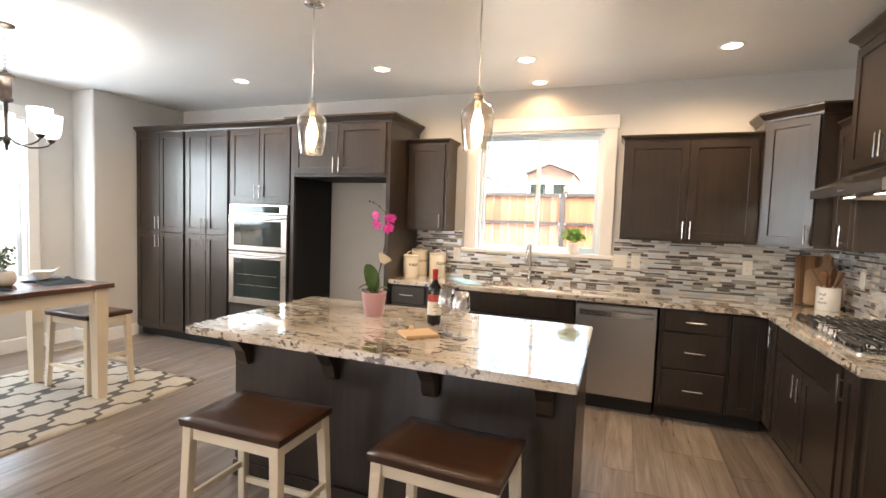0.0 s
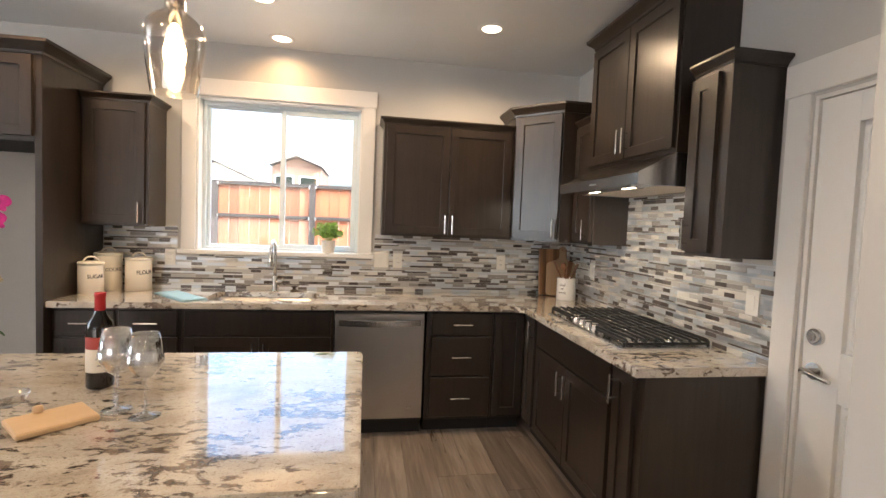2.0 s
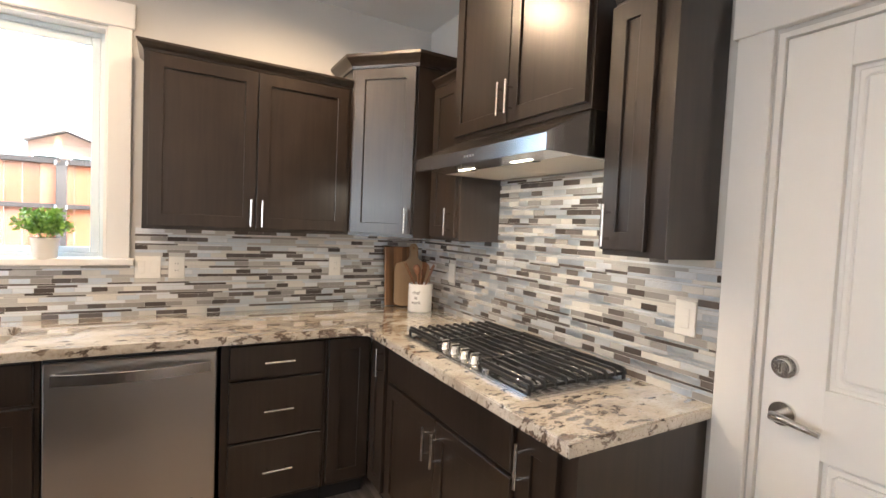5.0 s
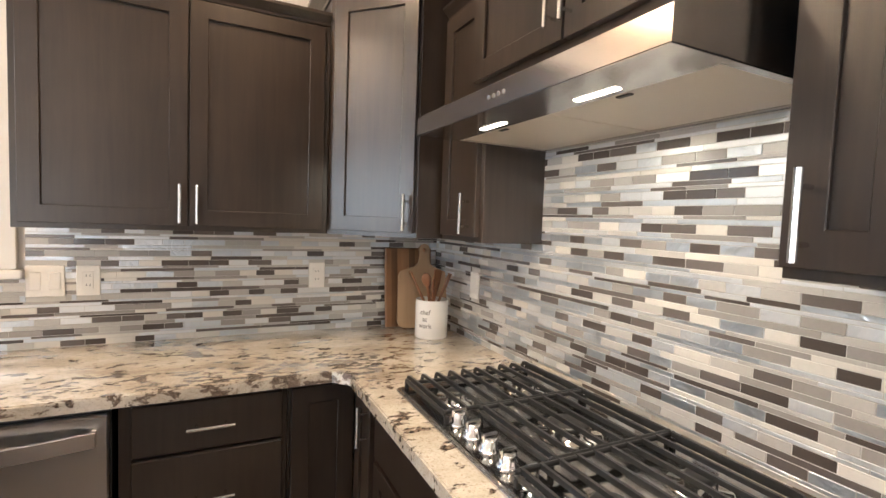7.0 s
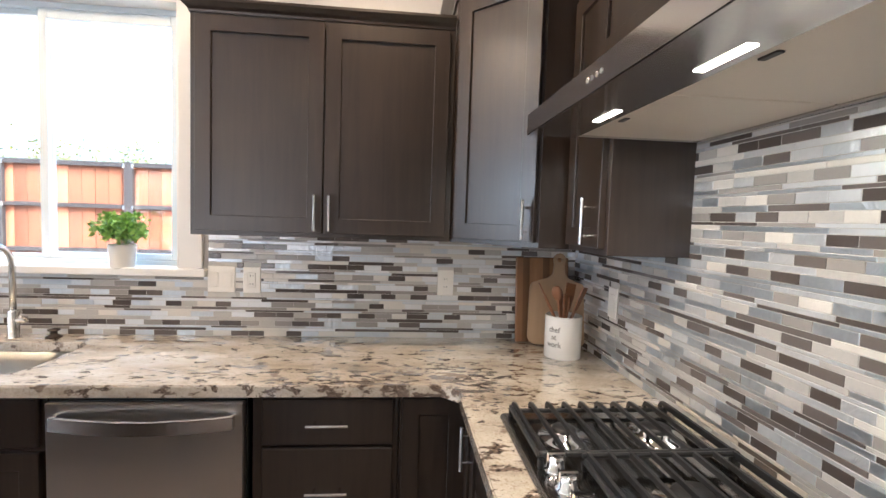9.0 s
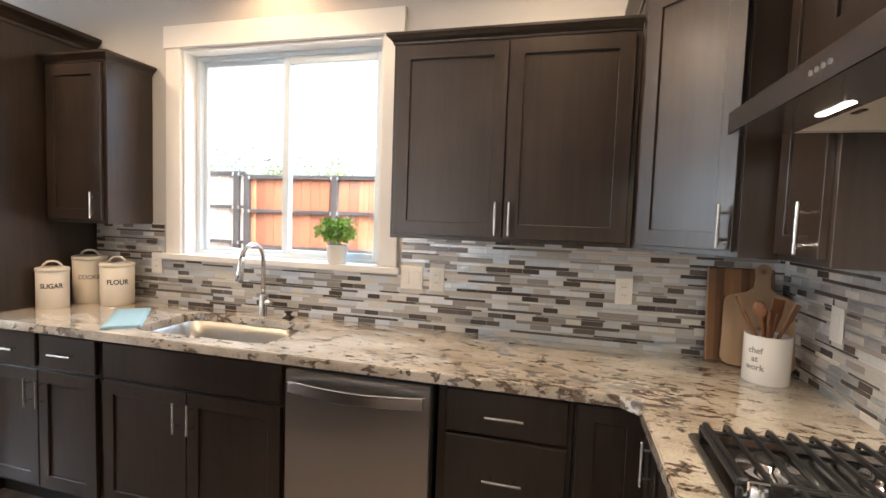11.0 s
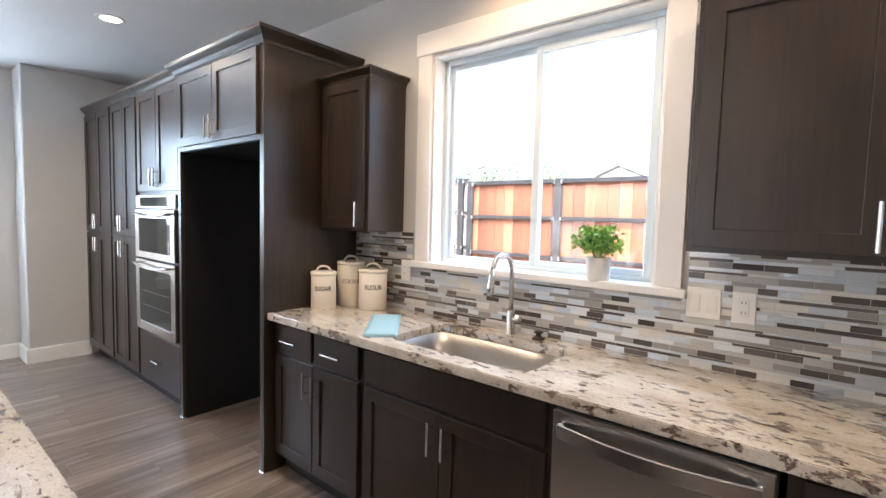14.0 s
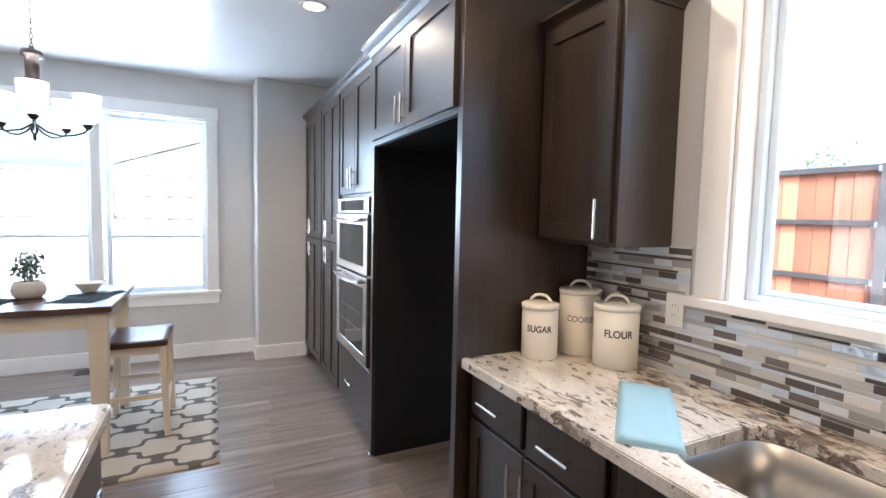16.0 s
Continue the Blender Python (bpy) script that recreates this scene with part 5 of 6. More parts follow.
chandelier(-3.5, 2.53)


# ---- outside ----
def ground():
    b = B()
    R = 400
    s = [-R, -60, -30, -16, -12, -8, -6, LX - T, RX + T, 6, 10, 30, 60, R]
    q = [-R, -60, -20, FY - T, BY + T, 6.2, 6.8, 7.6, 8.4, 9.5, 14, 30, 60, R]

    def h(x, y):
        z = -0.22
        if y > 6.2:
            z += min(1.0, (y - 6.2) / 2.2) * 0.95
        if x < -8:
            z = max(z, -0.22 + min(1.0, (-8 - x) / 4) * 1.0)
        return z

    g = [[b.verts.new((x, y, h(x, y))) for y in q] for x in s]
    for i in range(len(s) - 1):
        for j in range(len(q) - 1):
            b.faces.new((g[i][j], g[i + 1][j], g[i + 1][j + 1], g[i][j + 1]))
    m = mat("bare_gravel_ground", (0.38, 0.34, 0.29), 0.95)
    G_ = G(m)
    nz = G_.noise(G_.coords(), 3.0, 8, 0.7).outputs[0]
    G_.out("Base Color", G_.ramp(nz, [(0.3, (0.26, 0.23, 0.19)), (0.7, (0.50, 0.46, 0.40))]))
    G_.bump(nz, 0.5, 0.03)
    return structure("ground", b, m, "pale gravel and bare earth outside the house")


ground()
M_CEDAR = wood_stain("cedar_stained_orange", (0.20, 0.062, 0.026), (0.42, 0.155, 0.072), 0.7, True, 0.8, 0.5, 0.45)
M_CEDARW = wood_stain("cedar_pale", (0.30, 0.22, 0.16), (0.64, 0.54, 0.45), 0.8, True, 0.8, 0.5, 0.4)
M_RAIL = wood_stain("fence_rail_dark", (0.022, 0.018, 0.017), (0.05, 0.042, 0.040), 0.7, False, 0.4)


def fence(m, length, z0, z1, wood, label, posts, rails=M_RAIL):
    e = thing("fence", m, label, "fence")
    n = int(length / 0.145)
    mesh = None
    for i in range(n):
        if mesh is None:
            b = B()
            box(b, 0.0, 0.1395, 0.0, 0.018, z0, z1, 0.0012)
            mesh = mesh_of("picket", b, wood)
        ob = new("picket", mesh)
        ob.parent = e
        ob.location = (i * 0.145, 0.003 * (i % 2), 0.010 * math.sin(i * 2.3))
    for zr, hr in ((z1 + 0.01, 0.055), (z1 - 0.47, 0.05), (z1 - 0.98, 0.05)):
        b = B()
        box(b, 0, length, -0.045, -0.001, zr - hr, zr, 0.004)
        part("rail", b, rails, e)
    for x in posts:
        b = B()
        box(b, x - 0.045, x + 0.045, -0.10, -0.046, z0, z1 + 0.01, 0.004)
        p = part("post", b, rails, e)
        for zr in (z1 - 0.03, z1 - 0.50, z1 - 1.0):
            b = B()
            for s in (-0.06, 0.035):
                box(b, x + s, x + s + 0.025, -0.106, -0.0455, zr - 0.03, zr + 0.02, 0.002)
            part("bracket", b, M_NICKEL, p)


fence(pose(-3.1, 8.6, 0), 13.5, 0.5, 1.98, M_CEDAR, "orange-stained cedar plank fence with dark rails", (0.05, 1.42, 2.80, 4.2, 5.6, 7.0, 8.4, 9.8, 11.2, 12.6))
fence(pose(-12.12, 8.95, 0, 0, 0, -2.2), 9.0, 0.5, 2.03, M_CEDARW, "pale cedar plank fence beside the orange one", (0.6, 2.0, 3.4, 4.8, 6.2, 7.6, 8.9))
fence(pose(-12.5, -6.0, 0, 0, 0, 90), 24.0, 0.5, 2.3, M_CEDARW, "pale plank fence beyond the dining windows", (0.1, 2.5, 5.0, 7.5, 10.0, 12.5, 15.0, 17.5, 20.0, 22.5), M_CEDARW)


def tree(x, y, z, h, spread, tint, seed):
    rnd = random.Random(seed)
    e = thing("tree", pose(x, y, z), "leafy yellow-green tree standing beyond the fence", "tree")
    b = B()
    tube(b, [(0, 0, 0), (0.05, 0.02, h * 0.3), (0.0, 0.05, h * 0.6)], [0.12, 0.09, 0.05], 8)
    for k in range(5):
        a = 1.25 * k
        tube(b, [(0, 0.03, h * 0.4), (0.4 * spread * math.cos(a), 0.4 * spread * math.sin(a), h * 0.75)], [0.05, 0.02], 6)
    part("trunk", b, M_RAIL, e)
    b = B()
    clumps = [(rnd.gauss(0, 0.5) * spread, rnd.gauss(0, 0.5) * spread, h * (0.68 + 0.16 * rnd.gauss(0, 1)), 0.22 + 0.3 * rnd.random()) for _ in range(40)]
    for cx, cy, cz, cr in clumps:
        for _ in range(80):
            p = Vector((cx + rnd.gauss(0, cr), cy + rnd.gauss(0, cr), cz + rnd.gauss(0, cr * 0.8)))
            u = Vector((rnd.gauss(0, 1), rnd.gauss(0, 1), rnd.gauss(0, 1))).normalized() * 0.055
            v = u.orthogonal().normalized() * 0.035
            b.faces.new([b.verts.new(p + q) for q in (-u, v, u, -v)])
    m = mat("tree_leaves", tint, 0.6)
    G_ = G(m)
    rn = G_.n("NewGeometry").outputs["Random Per Island"]
    G_.out("Base Color", G_.ramp(rn, [(0.0, tuple(c * 0.5 for c in tint)), (1.0, tint)]))
    part("crown", b, m, e)


tree(-8.5, 17.0, 0.25, 2.5, 1.3, (0.16, 0.17, 0.03), 3)
tree(-6.6, 17.5, 0.3, 2.3, 1.2, (0.13, 0.15, 0.03), 4)
tree(-10.7, 16.5, 0.2, 2.4, 1.2, (0.08, 0.12, 0.03), 5)


def neighbour(x, y, z, w, d, h, rise, label, turn=0.0, siding=(0.72, 0.71, 0.68)):
    e = thing("neighbour_house", pose(x, y, z, 0, 0, turn), label, "house")
    b = B()
    box(b, -w / 2, w / 2, 0, d, -1, h, 0.02)
    vs = [b.verts.new(p) for p in ((-w / 2, 0, h), (w / 2, 0, h), (0, 0, h + rise), (-w / 2, d, h), (w / 2, d, h), (0, d, h + rise))]
    b.faces.new((vs[0], vs[1], vs[2]))
    b.faces.new((vs[5], vs[4], vs[3]))
    m = painted("neighbour_siding", siding, 0.7, 20, 0.1)
    part("wall", b, m, e)
    b = B()
    for s in (-1, 1):
        ov = 1.08
        a = [(0, h + rise + 0.06), (s * w / 2 * ov, h - rise * (ov - 1) + 0.06)]
        q = [b.verts.new((a[i][0], yy, a[i][1] + dz)) for dz in (0, 0.14) for yy in (-0.4, d + 0.4) for i in (0, 1)]
        for f in ((0, 1, 3, 2), (4, 6, 7, 5), (0, 4, 5, 1), (2, 3, 7, 6), (1, 5, 7, 3), (0, 2, 6, 4)):
            b.faces.new([q[i] for i in f])
    part("roof", b, painted("roof_shingle", (0.30, 0.29, 0.28), 0.85, 30, 0.4), e)
    for wx in (-w / 4, w / 4):
        b = B()
        box(b, wx - 0.5, wx + 0.5, -0.05, -0.001, h - 1.5, h - 0.5, 0.01)
        wi = part("window", b, M_VINYL, e)
        b = B()
        box(b, wx - 0.44, wx + 0.44, -0.06, -0.051, h - 1.44, h - 0.56)
        part("pane", b, M_BLACKG, wi)


neighbour(-6.9, 26.0, 0.6, 5.0, 9.0, 2.4, 1.1, "pale grey single-storey neighbour house with gable roof")
neighbour(-3.3, 28.0, 0.6, 2.6, 5.0, 3.7, 0.5, "brown-sided narrow neighbour house behind the orange fence", 0.0, (0.26, 0.17, 0.13))
neighbour(-30.0, 4.0, 0.8, 10.0, 9.0, 3.0, 1.8, "pale neighbour house with gable roof up the slope", 90)


# ---- wall plates ----
def wall_plate(m, w, h, kind, label):
    e = thing("wall_plate", m, label, "switch" if kind == "switch" else "outlet")
    b = B()
    box(b, 0, w, -0.016, -0.0115, 0, h, 0.002)
    pl = part("plate", b, M_PLASTIC, e)
    n = max(1, round(w / 0.06))
    for k in range(n):
        xc = w * (k + 0.5) / n
        b = B()
        if kind == "switch":
            box(b, xc - 0.017, xc + 0.017, -0.019, -0.0162, h / 2 - 0.033, h / 2 + 0.033, 0.0015)
            part("rocker", b, M_PLASTIC, pl)
        else:
            box(b, xc - 0.017, xc + 0.017, -0.018, -0.0162, h / 2 - 0.033, h / 2 + 0.033, 0.0015)
            so = part("socket", b, M_PLASTIC, pl)
            for zz in (-0.018, 0.018):
                for dx in (-0.006, 0.006):
                    b = B()
                    box(b, xc + dx - 0.001, xc + dx + 0.001, -0.0186, -0.01805, h / 2 + zz - 0.003, h / 2 + zz + 0.005)
                    part("slot", b, M_DARKPL, pl)


LAB = "ivory plastic wall outlet set in the mosaic backsplash"
for (a, c, z0, z1), kind in zip([(0.572, 0.687, 1.108, 1.224), (0.722, 0.796, 1.108, 1.224), (1.578, 1.650, 1.112, 1.228), (-0.958, -0.886, 1.090, 1.206)], ("switch", "outlet", "outlet", "outlet")):
    wall_plate(pose(a, BY, z0), c - a, z1 - z0, kind, LAB if kind == "outlet" else "ivory double rocker switch plate on the mosaic backsplash")
for (a, c, z0, z1), kind in zip([(4.525, 4.597, 1.105, 1.221), (3.020, 3.092, 1.115, 1.231)], ("switch", "switch")):
    wall_plate(pose(RX, c, z0, 0, 0, -90), c - a, z1 - z0, kind, "ivory rocker switch plate on the mosaic backsplash")


# ---- on the worktop ----
def canister(x, y, r, h, word, size, ink, lid_overhang=0.003):
    e = thing("canister", pose(x, y, TOP), "cream enamel canister with handled lid lettered " + word.lower(), "canister", "kitchen canisters")
    b = B()
    lathe(b, [(0, 0), (r - 0.003, 0), (r, 0.003), (r, h - 0.022), (r - 0.002, h - 0.020), (0, h - 0.020)], 40)
    body = part("body", b, M_WHITEC, e)
    wrapped_text(word, size, r, h * 0.56, ink, body, 0.86, 50)
    b = B()
    R = r + lid_overhang
    lathe(b, [(0, h - 0.019), (R, h - 0.019), (R, h - 0.004), (R - 0.004, h), (R - 0.012, h + 0.002), (0, h + 0.003)], 40)
    lid = part("lid", b, M_WHITEC, e)
    b = B()
    c, s = math.cos(radians(40)), math.sin(radians(40))
    pts = [(u * c, u * s, h + 0.002 + v) for u, v in ((-0.042, 0), (-0.036, 0.014), (-0.022, 0.027), (0, 0.031), (0.022, 0.027), (0.036, 0.014), (0.042, 0))]
    tube(b, pts, 0.0062, 10)
    part("lid_handle", b, M_WHITEC, lid)


canister(-1.292, 4.665, 0.072, 0.215, "SUGAR", 0.036, M_INK)
canister(-1.282, 4.862, 0.083, 0.265, "COOKIE", 0.034, M_INKG)
canister(-1.090, 4.868, 0.083, 0.235, "FLOUR", 0.039, M_INK)

# folded towel
m = mat("blue_towel_cotton", (0.58, 0.64, 0.67), 0.95, 0, 0.1)
g_ = G(m)
wv = g_.n("TexWave", Vector=g_.coords(), Scale=170.0, Distortion=1.5)
wn_ = g_.noise(g_.coords(), 320, 2).outputs[0]
g_.out("Base Color", g_.mix(wn_, (0.27, 0.43, 0.48, 1), (0.42, 0.58, 0.62, 1)))
g_.bump(g_.math("ADD", wv.outputs["Fac"], wn_), 0.5, 0.002)
e = thing("dish_towel", pose(-0.720, 4.607, TOP, 0, 0, -48), "pale blue waffle cotton towel folded on the worktop", "towel")
for k in range(3):
    b = B()
    nx, ny = 18, 8
    L, W = 0.235 - 0.006 * k, 0.080 - 0.003 * k
    z0 = 0.001 + 0.0032 * k
    gt = {}
    for i in range(nx + 1):
        for j in range(ny + 1):
            x, y = -L + 2 * L * i / nx, -W + 2 * W * j / ny
            wob = 0.004 * noise.noise((x * 9, y * 9, k * 3.0))
            edge = 0.35 if i in (0, nx) or j in (0, ny) else 1.0
            gt[i, j] = b.verts.new((x + wob, y + wob, z0 + 0.0031 * edge + (0.0012 * noise.noise((x * 14, y * 14, 5.0)) if k == 2 else 0)))
            gt[i, j, 0] = b.verts.new((x + wob, y + wob, z0))
    for i in range(nx):
        for j in range(ny):
            b.faces.new((gt[i, j], gt[i + 1, j], gt[i + 1, j + 1], gt[i, j + 1])).smooth = True
            b.faces.new((gt[i, j + 1, 0], gt[i + 1, j + 1, 0], gt[i + 1, j, 0], gt[i, j, 0]))
    for i in range(nx):
        b.faces.new((gt[i, 0, 0], gt[i + 1, 0, 0], gt[i + 1, 0], gt[i, 0]))
        b.faces.new((gt[i + 1, ny, 0], gt[i, ny, 0], gt[i, ny], gt[i + 1, ny]))
    for j in range(ny):
        b.faces.new((gt[0, j + 1, 0], gt[0, j, 0], gt[0, j], gt[0, j + 1]))
        b.faces.new((gt[nx, j, 0], gt[nx, j + 1, 0], gt[nx, j + 1], gt[nx, j]))
    part("fold", b, m, e)


def crock():
    x, y = 2.078, 4.700
    r, h = 0.074, 0.172
    e = thing("utensil_crock", pose(x, y, TOP), "white stoneware crock lettered chef at work", "crock")
    b = B()
    lathe(b, [(0, 0), (r - 0.004, 0), (r, 0.004), (r, h - 0.003), (r - 0.002, h), (r - 0.005, h), (r - 0.007, h - 0.004), (r - 0.007, 0.010), (0, 0.010)], 40)
    body = part("body", b, M_CROCK, e)
    for k, word in enumerate(("chef", "at", "work")):
        wrapped_text(word, 0.030, r, h * 0.70 - 0.030 * k, M_INKG, body, 0.95, -48)
    tips = [(-0.105, 0.020, 0.300, "spatula"), (-0.045, -0.02, 0.295, "spoon"), (-0.012, -0.035, 0.268, "spoon"), (0.028, 0.0, 0.305, "spatula"), (0.075, -0.030, 0.292, "spatula"), (-0.01, 0.035, 0.27, "spoon")]
    for k, (tx, ty, tz, kind) in enumerate(tips):
        d = Vector((tx, ty, tz)) - Vector((-tx * 0.35, -ty * 0.35, 0.014))
        u = thing("wooden_" + kind, pose(x - tx * 0.35, y - ty * 0.35, TOP + 0.013) @ d.to_track_quat("Z", "Y").to_matrix().to_4x4() @ pose(0, 0, 0, 0, 0, 40 * k), "brown wooden " + kind + " standing in the white crock", kind, "wooden utensils")
        L = d.length
        b = B()
        rod(b, (0, 0, 0.0), (0, 0, L - 0.055), 0.0055, 10, 0.0065)
        part("shaft", b, M_SPOON, u)
        b = B()
        if kind == "spoon":
            lathe(b, [(0, -0.034), (0.012, -0.026), (0.021, -0.006), (0.022, 0.010), (0.014, 0.028), (0, 0.034)], 20)
            bmesh.ops.scale(b, vec=(1, 0.35, 1), verts=b.verts[:])
            bmesh.ops.translate(b, vec=(0, 0, L - 0.034), verts=b.verts[:])
        else:
            vs = [(-0.009, L - 0.12), (0.009, L - 0.12), (0.026, L - 0.06), (0.032, L), (-0.024, L - 0.004), (-0.024, L - 0.06)]
            lo = [b.verts.new((vx, -0.003, vz)) for vx, vz in vs]
            hi = [b.verts.new((vx, 0.003, vz)) for vx, vz in vs]
            b.faces.new(lo)
            b.faces.new(hi[::-1])
            for i in range(6):
                b.faces.new((lo[i], lo[(i + 1) % 6], hi[(i + 1) % 6], hi[i]))
        part("blade" if kind == "spatula" else "bowl", b, M_SPOON, u)


crock()


def boards():
    lean = -6
    b = B()
    box(b, 0, 0.245, -0.019, 0, 0, 0.385, 0.004)
    ob = solid("cutting_board", b, M_ACACIA, "striped acacia cutting board leaning on the backsplash corner", "cutting board")
    ob.matrix_world = pose(1.934, 4.926, TOP + 0.002, lean)
    e = thing("paddle_board", pose(2.100, 4.850, TOP + 0.003, lean - 3.5, 2, -8) @ Matrix.Diagonal((1.06, 1, 1.1, 1)), "pale wooden paddle board with round hanging hole", "cutting board")
    b = B()
    pts = []
    for cx, cz, a0, a1, r in ((0.085, 0.04, -90, 0, 0.035), (0.085, 0.225, 0, 60, 0.035)):
        pts += [(cx + r * math.cos(radians(a0 + (a1 - a0) * i / 6)), cz + r * math.sin(radians(a0 + (a1 - a0) * i / 6))) for i in range(7)]
    pts += [(0.045, 0.275), (0.026, 0.292), (0.022, 0.33)]
    pts += [(0.026 * math.cos(radians(a)), 0.352 + 0.026 * math.sin(radians(a))) for a in (0, 30, 60, 90)]
    left = [(-px, pz) for px, pz in reversed(pts[:-1])]
    loop = pts + left
    hole = [(0.010 * math.cos(radians(a)), 0.350 + 0.010 * math.sin(radians(a))) for a in range(0, 360, 30)]
    plate(b, loop, hole, 0, 0.017, 0.002)
    bmesh.ops.rotate(b, verts=b.verts[:], cent=(0, 0, 0), matrix=Matrix.Rotation(radians(90), 3, "X"))
    bmesh.ops.translate(b, verts=b.verts[:], vec=(0, 0, -0.004))
    part("board", b, M_OLIVE, e)


boards()


# ---- plants ----
def leaf_mat(name, a, c):
    m = mat(name, c, 0.45)
    g = G(m)
    rn = g.n("NewGeometry").outputs["Random Per Island"]
    g.out("Base Color", g.ramp(rn, [(0.0, a), (1.0, c)]))
    return m


M_LEAF = leaf_mat("small_green_leaves", (0.10, 0.25, 0.03), (0.36, 0.58, 0.12))
M_SAGE = leaf_mat("sage_green_leaves", (0.05, 0.09, 0.07), (0.14, 0.20, 0.15))
M_SOIL = mat("potting_moss", (0.05, 0.035, 0.02), 0.9)


def leafy(b, rnd, c, R, n, size, flat=0.85):
    for _ in range(n):
        d = Vector((rnd.gauss(0, 1), rnd.gauss(0, 1), rnd.gauss(0, 1) * flat)).normalized()
        p = Vector(c) + d * R * (0.55 + 0.5 * rnd.random())
        if d.z < -0.55:
            continue
        u = (d + Vector((rnd.gauss(0, 0.5), rnd.gauss(0, 0.5), rnd.gauss(0, 0.5)))).normalized()
        s = u.orthogonal().normalized()
        s.rotate(Matrix.Rotation(rnd.random() * 6.28, 3, u))
        L, W = size * (0.8 + 0.5 * rnd.random()), size * 0.42
        up = u.cross(s) * L * 0.18
        q = [b.verts.new(v) for v in (p, p + u * L * 0.45 + s * W + up, p + u * L, p + u * L * 0.45 - s * W + up, p + u * L * 0.5)]
        b.faces.new((q[0], q[1], q[4])).smooth = True
        b.faces.new((q[1], q[2], q[4])).smooth = True
        b.faces.new((q[2], q[3], q[4])).smooth = True
        b.faces.new((q[3], q[0], q[4])).smooth = True


def sill_plant():
    rnd = random.Random(11)
    e = thing("potted_plant", pose(0.215, 4.985, WZ0) @ Matrix.Diagonal((1.06, 1.06, 1.06, 1)), "small bushy green plant in a white pot on the window sill", "plant")
    b = B()
    lathe(b, [(0, 0), (0.040, 0), (0.043, 0.003)] + [(0.043 + 0.008 * k / 10 + (0.0012 if k % 2 else 0), 0.003 + 0.094 * k / 10) for k in range(1, 11)] + [(0.047, 0.097), (0.045, 0.085), (0, 0.085)], 32)
    part("pot", b, M_CROCK, e)
    b = B()
    for k in range(26):
        a, t = rnd.random() * 6.28, rnd.random()
        tube(b, [(0.01 * math.cos(a), 0.01 * math.sin(a), 0.085), (0.07 * t * math.cos(a), 0.07 * t * math.sin(a), 0.15 + 0.04 * (1 - t))], 0.0012, 4)
    part("stems", b, M_LEAF, e)
    b = B()
    for _ in range(70):
        d = Vector((rnd.gauss(0, 1), rnd.gauss(0, 1), rnd.gauss(0, 1))).normalized() * rnd.random() ** 0.4
        low = 0.55 if d.z < 0 else 1.0
        leafy(b, rnd, (0.086 * d.x + 0.006 * rnd.gauss(0, 1), 0.080 * d.y, 0.152 + 0.064 * d.z * low + 0.008 * rnd.gauss(0, 1)), 0.020, 24, 0.019)
    part("leaves", b, M_LEAF, e)


sill_plant()


